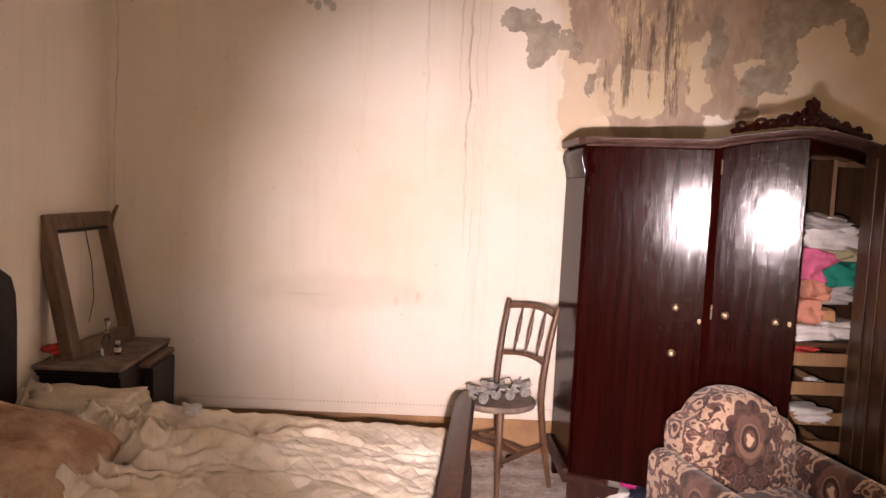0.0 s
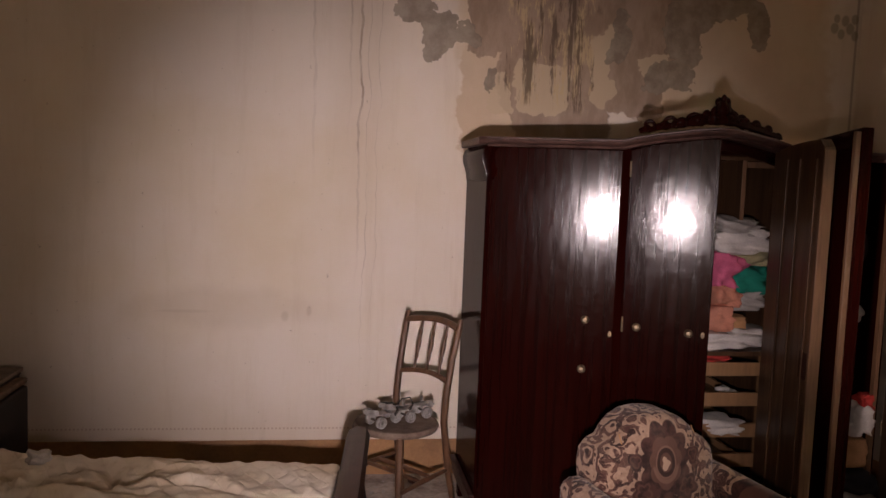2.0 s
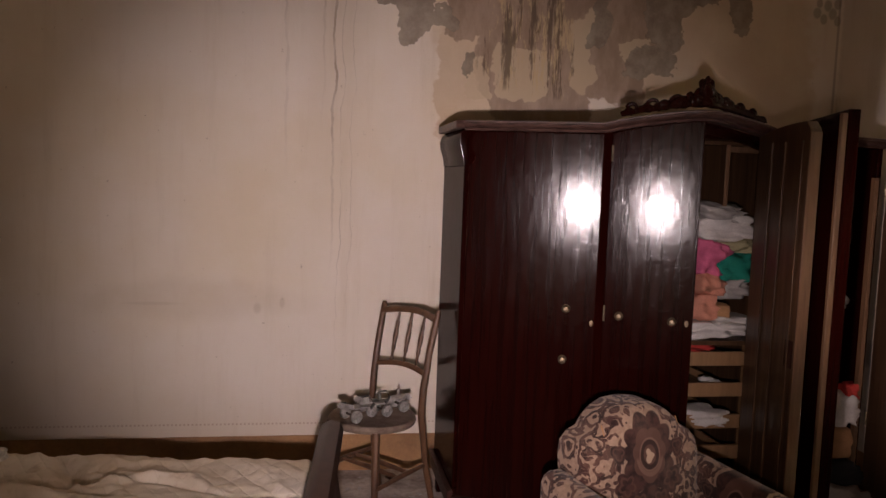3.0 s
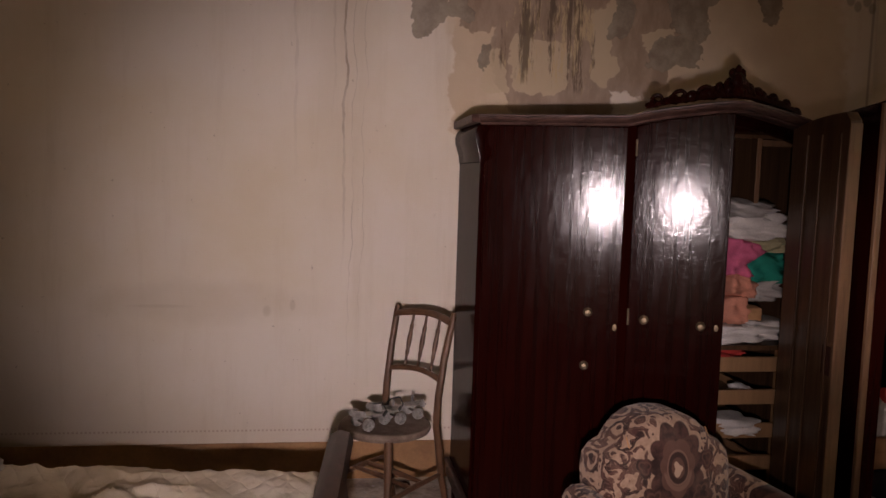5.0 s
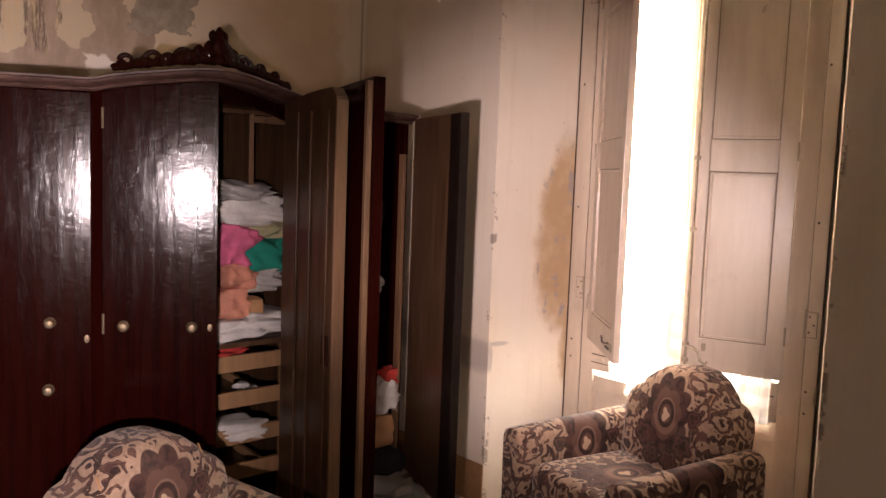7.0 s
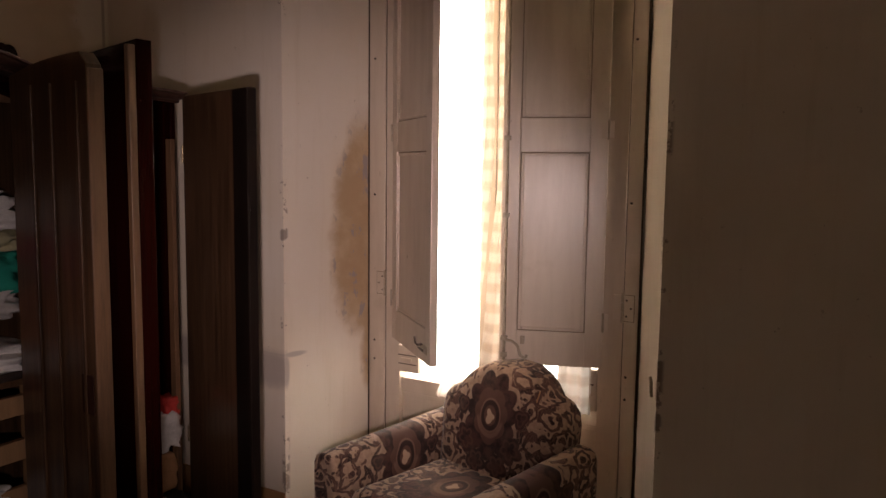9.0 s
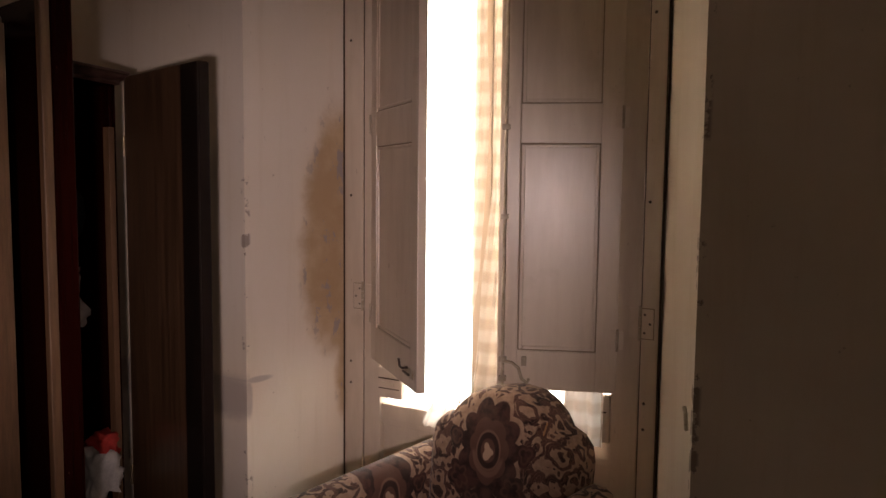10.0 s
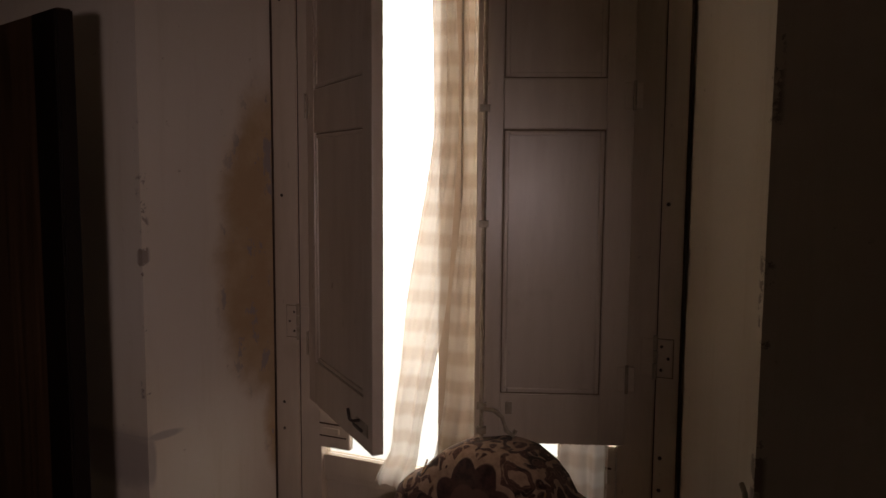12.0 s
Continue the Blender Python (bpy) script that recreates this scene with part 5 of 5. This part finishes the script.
def mirror_frame():
    """An empty mirror frame, deep-sided, leaning on the wall."""
    bl, br, tr = Vector((-1.500, 3.37, NZ + 0.001)), Vector((-1.435, 3.955, NZ + 0.001)), Vector((-1.590, 3.89, 1.25))
    ux = (br - bl)
    wd = ux.length
    ux.normalize()
    up = (tr - br)
    up = (up - ux * up.dot(ux))
    ht = up.length
    up.normalize()
    nz = ux.cross(up)
    m = Matrix(((ux.x, nz.x, up.x, bl.x), (ux.y, nz.y, up.y, bl.y), (ux.z, nz.z, up.z, bl.z), (0, 0, 0, 1)))
    t = thing("mirror_frame", m, "empty dusty wooden mirror frame leaning in the corner", "mirror frame")
    bw, dp = 0.075, 0.03
    for name, q in (("stile", (0, 0, bw, ht)), ("stile", (wd - bw * 0.7, 0, wd, ht)), ("bottom_rail", (bw, 0, wd - bw * 0.7, bw * 0.9)), ("top_rail", (bw, ht - bw, wd - bw * 0.7, ht))):
        part(name, box(q[0], -dp, q[1], q[2], dp, q[3], 0.006, 2), GREYWOOD, t)
    part("inner_lip", box(bw, -dp - 0.03, bw * 0.9, bw + 0.012, dp - 0.004, ht - bw, 0.002), GREYWOOD, t)
    part("inner_lip", box(bw + 0.012, -dp - 0.02, ht - bw - 0.012, wd - bw * 0.7, dp - 0.004, ht - bw, 0.002), DARKWOOD, t)
    strip = [(wd - 0.03 + 0.006 * i + 0.0016 * i * i, 0.01, ht - 0.14 + 0.021 * i) for i in range(9)]
    part("loose_strip", tube(strip, [0.016 * (1 - 0.06 * i) for i in range(9)], 8, None, 0.3), GREYWOOD, t, "split strip of wood curling away")
    part("cord", tube([(wd * 0.52, 0.035, ht - 0.05), (wd * 0.50, 0.04, ht - 0.25), (wd * 0.42, 0.04, ht - 0.42), (wd * 0.30, 0.035, ht - 0.52)], 0.0022, 6), RUBBER, t)
    return t


mirror_frame()
dec = thing("decanter", pose(-1.385, 3.52, NZ), "small clear glass decanter with stopper", "decanter")
shade(part("bottle", lathe([(0.022, 0), (0.026, 0.004), (0.026, 0.06), (0.020, 0.085), (0.010, 0.10), (0.009, 0.115), (0.014, 0.12)], 20), DECANTER_GLASS, dec), 60)
shade(part("stopper", lathe([(0.007, 0.119), (0.006, 0.128), (0.016, 0.14), (0.019, 0.155), (0.012, 0.172), (0.003, 0.178)], 16), DECANTER_GLASS, dec), 60)
vial = thing("medicine_bottle", pose(-1.345, 3.55, NZ), "small brown medicine bottle with white cap", "bottle")
shade(part("bottle", lathe([(0.013, 0), (0.015, 0.003), (0.015, 0.040), (0.010, 0.048)], 16), BROWN_GLASS, vial), 60)
part("cap", lathe([(0.011, 0.0485), (0.0115, 0.05), (0.0115, 0.062), (0.009, 0.064)], 16), CLOTHS["white"], vial, "white cap")
part("paper_label", lathe([(0.0153, 0.012), (0.0153, 0.034)], 16), CLOTHS["white"], vial)
fl = thing("fabric_flower", pose(-1.585, 3.40, NZ), "faded red fabric flower on the nightstand", "flower")
petals = bmesh.new()
for k in range(9):
    a = k * 2.4
    knobbly(petals, (0.022 * math.cos(a), 0.022 * math.sin(a), 0.035 + 0.012 * (k % 3)), 0.024, k * 2.3, (1, 1, 0.6))
shade(part("petals", petals, CLOTHS["red"], fl), 60)
part("stem", tube([(0, 0, 0.0), (0.004, 0, 0.03)], 0.004, 8), CLOTHS["olive"], fl)


# ---- armchairs ----
def armchair(m, label):
    c = thing("armchair", m, label, "armchair", "patterned armchairs")
    hw = 0.255
    half = [(hw - 0.02, 0.22), (hw, 0.40), (hw + 0.004, 0.60), (hw - 0.006, 0.645), (hw - 0.035, 0.675), (hw - 0.075, 0.69), (0.155, 0.725), (0.12, 0.755), (0.07, 0.778), (0.0, 0.786)]
    outline = half + [(-x, z) for x, z in half[-2::-1]]
    bk = bmesh.new()
    n = len(outline)
    cx, cz = 0.0, 0.5
    rings = []
    for scale, y in ((0.985, 0.125), (1.0, 0.10), (1.0, 0.015), (0.985, -0.012), (0.95, -0.028), (0.85, -0.042), (0.6, -0.054), (0.3, -0.060)):
        rings.append([bk.verts.new((cx + (x - cx) * scale, y + 0.11 * (cz + (z - cz) * scale - 0.4), cz + (z - cz) * scale)) for x, z in outline])
    for a, b in zip(rings, rings[1:]):
        for k in range(n):
            bk.faces.new((a[k], a[(k + 1) % n], b[(k + 1) % n], b[k]))
    bk.faces.new(rings[0][::-1])
    bk.faces.new(rings[-1])
    bmesh.ops.recalc_face_normals(bk, faces=bk.faces[:])
    back = shade(part("backrest", bk, DAMASK, c, "scalloped backrest with brown medallion"), 75)
    for sx in (-1, 1):
        seam = [(sx * 0.165, -0.006 + 0.11 * 0.32, 0.722), (sx * 0.166, -0.026 + 0.11 * 0.27, 0.68), (sx * 0.15, -0.040 + 0.11 * 0.23, 0.63)]
        part("seam", tube(seam, 0.0025, 6), CLOTHS["tan"], back)
    seat = box(-0.245, -0.47, 0.20, 0.245, 0.0, 0.405, 0.055, 4)
    for v in seat.verts:
        if v.co.z > 0.34:
            v.co.z += 0.03 * math.cos(v.co.x * 5.5) * math.cos((v.co.y + 0.235) * 5)
    shade(part("seat_cushion", seat, DAMASK_SEAT, c, "sagging patterned seat"), 60)
    part("base", box(-0.30, -0.49, 0.07, 0.30, 0.10, 0.24, 0.02, 3), DAMASK, c)
    for sx in (-1, 1):
        prof = [(sx * 0.25, 0.10), (sx * 0.350, 0.10), (sx * 0.356, 0.42), (sx * 0.356, 0.51), (sx * 0.345, 0.535), (sx * 0.32, 0.548), (sx * 0.28, 0.548), (sx * 0.255, 0.532), (sx * 0.243, 0.50), (sx * 0.243, 0.4)]
        arm = plate(prof if sx > 0 else prof[::-1], -0.52, 0.10, 0.014, 3)
        for v in arm.verts:
            if v.co.z > 0.4:
                v.co.z += 0.05 * (v.co.y + 0.1) - 0.02 * max(0, -0.35 - v.co.y)
        shade(part("arm", arm, DAMASK_ARM, c), 50)
        for y in (-0.46, 0.05):
            part("foot", lathe([(0.016, 0), (0.024, 0.03), (0.02, 0.075)], 12, None, Matrix.Translation((sx * 0.30, y, 0))), DARKWOOD, c)
    return c


armchair(pose(1.318, 2.715, 0, 0, 0, 17) @ Matrix.Diagonal((0.975, 1, 0.945, 1)), "brown and tan damask armchair with its back to the wardrobe")
armchair(pose(3.10, 2.295, 0, 0, 0, -103), "brown and tan damask armchair standing before the window")

# ---- loose dirt ----
rng = random.Random(5)
grit = bmesh.new()
for i in range(420):
    x, y = rng.uniform(0.34, 2.6), rng.uniform(2.4, 4.08)
    r = rng.uniform(0.003, 0.012)
    own = bmesh.new()
    bmesh.ops.create_cube(own, size=1, matrix=pose(x, y, r * 0.18, rng.uniform(-8, 8), rng.uniform(-8, 8), rng.uniform(0, 180)) @ Matrix.Diagonal((r * 2.2, r * 1.4, r * 0.5, 1)))
    join(grit, own)
tagged(part("plaster_flakes", grit, CLOTHS["grey"]), "grey plaster flakes and grit on the floor", "debris", kind="stuff")
stone = thing("plaster_lump", pose(0.60, 4.0, 0), "fallen lump of plaster by the skirting", "debris")
lump = bmesh.new()
knobbly(lump, (0, 0, 0.016), 0.022, 3, (1.2, 1, 0.8))
part("lump", lump, FOOTWOOD, stone)
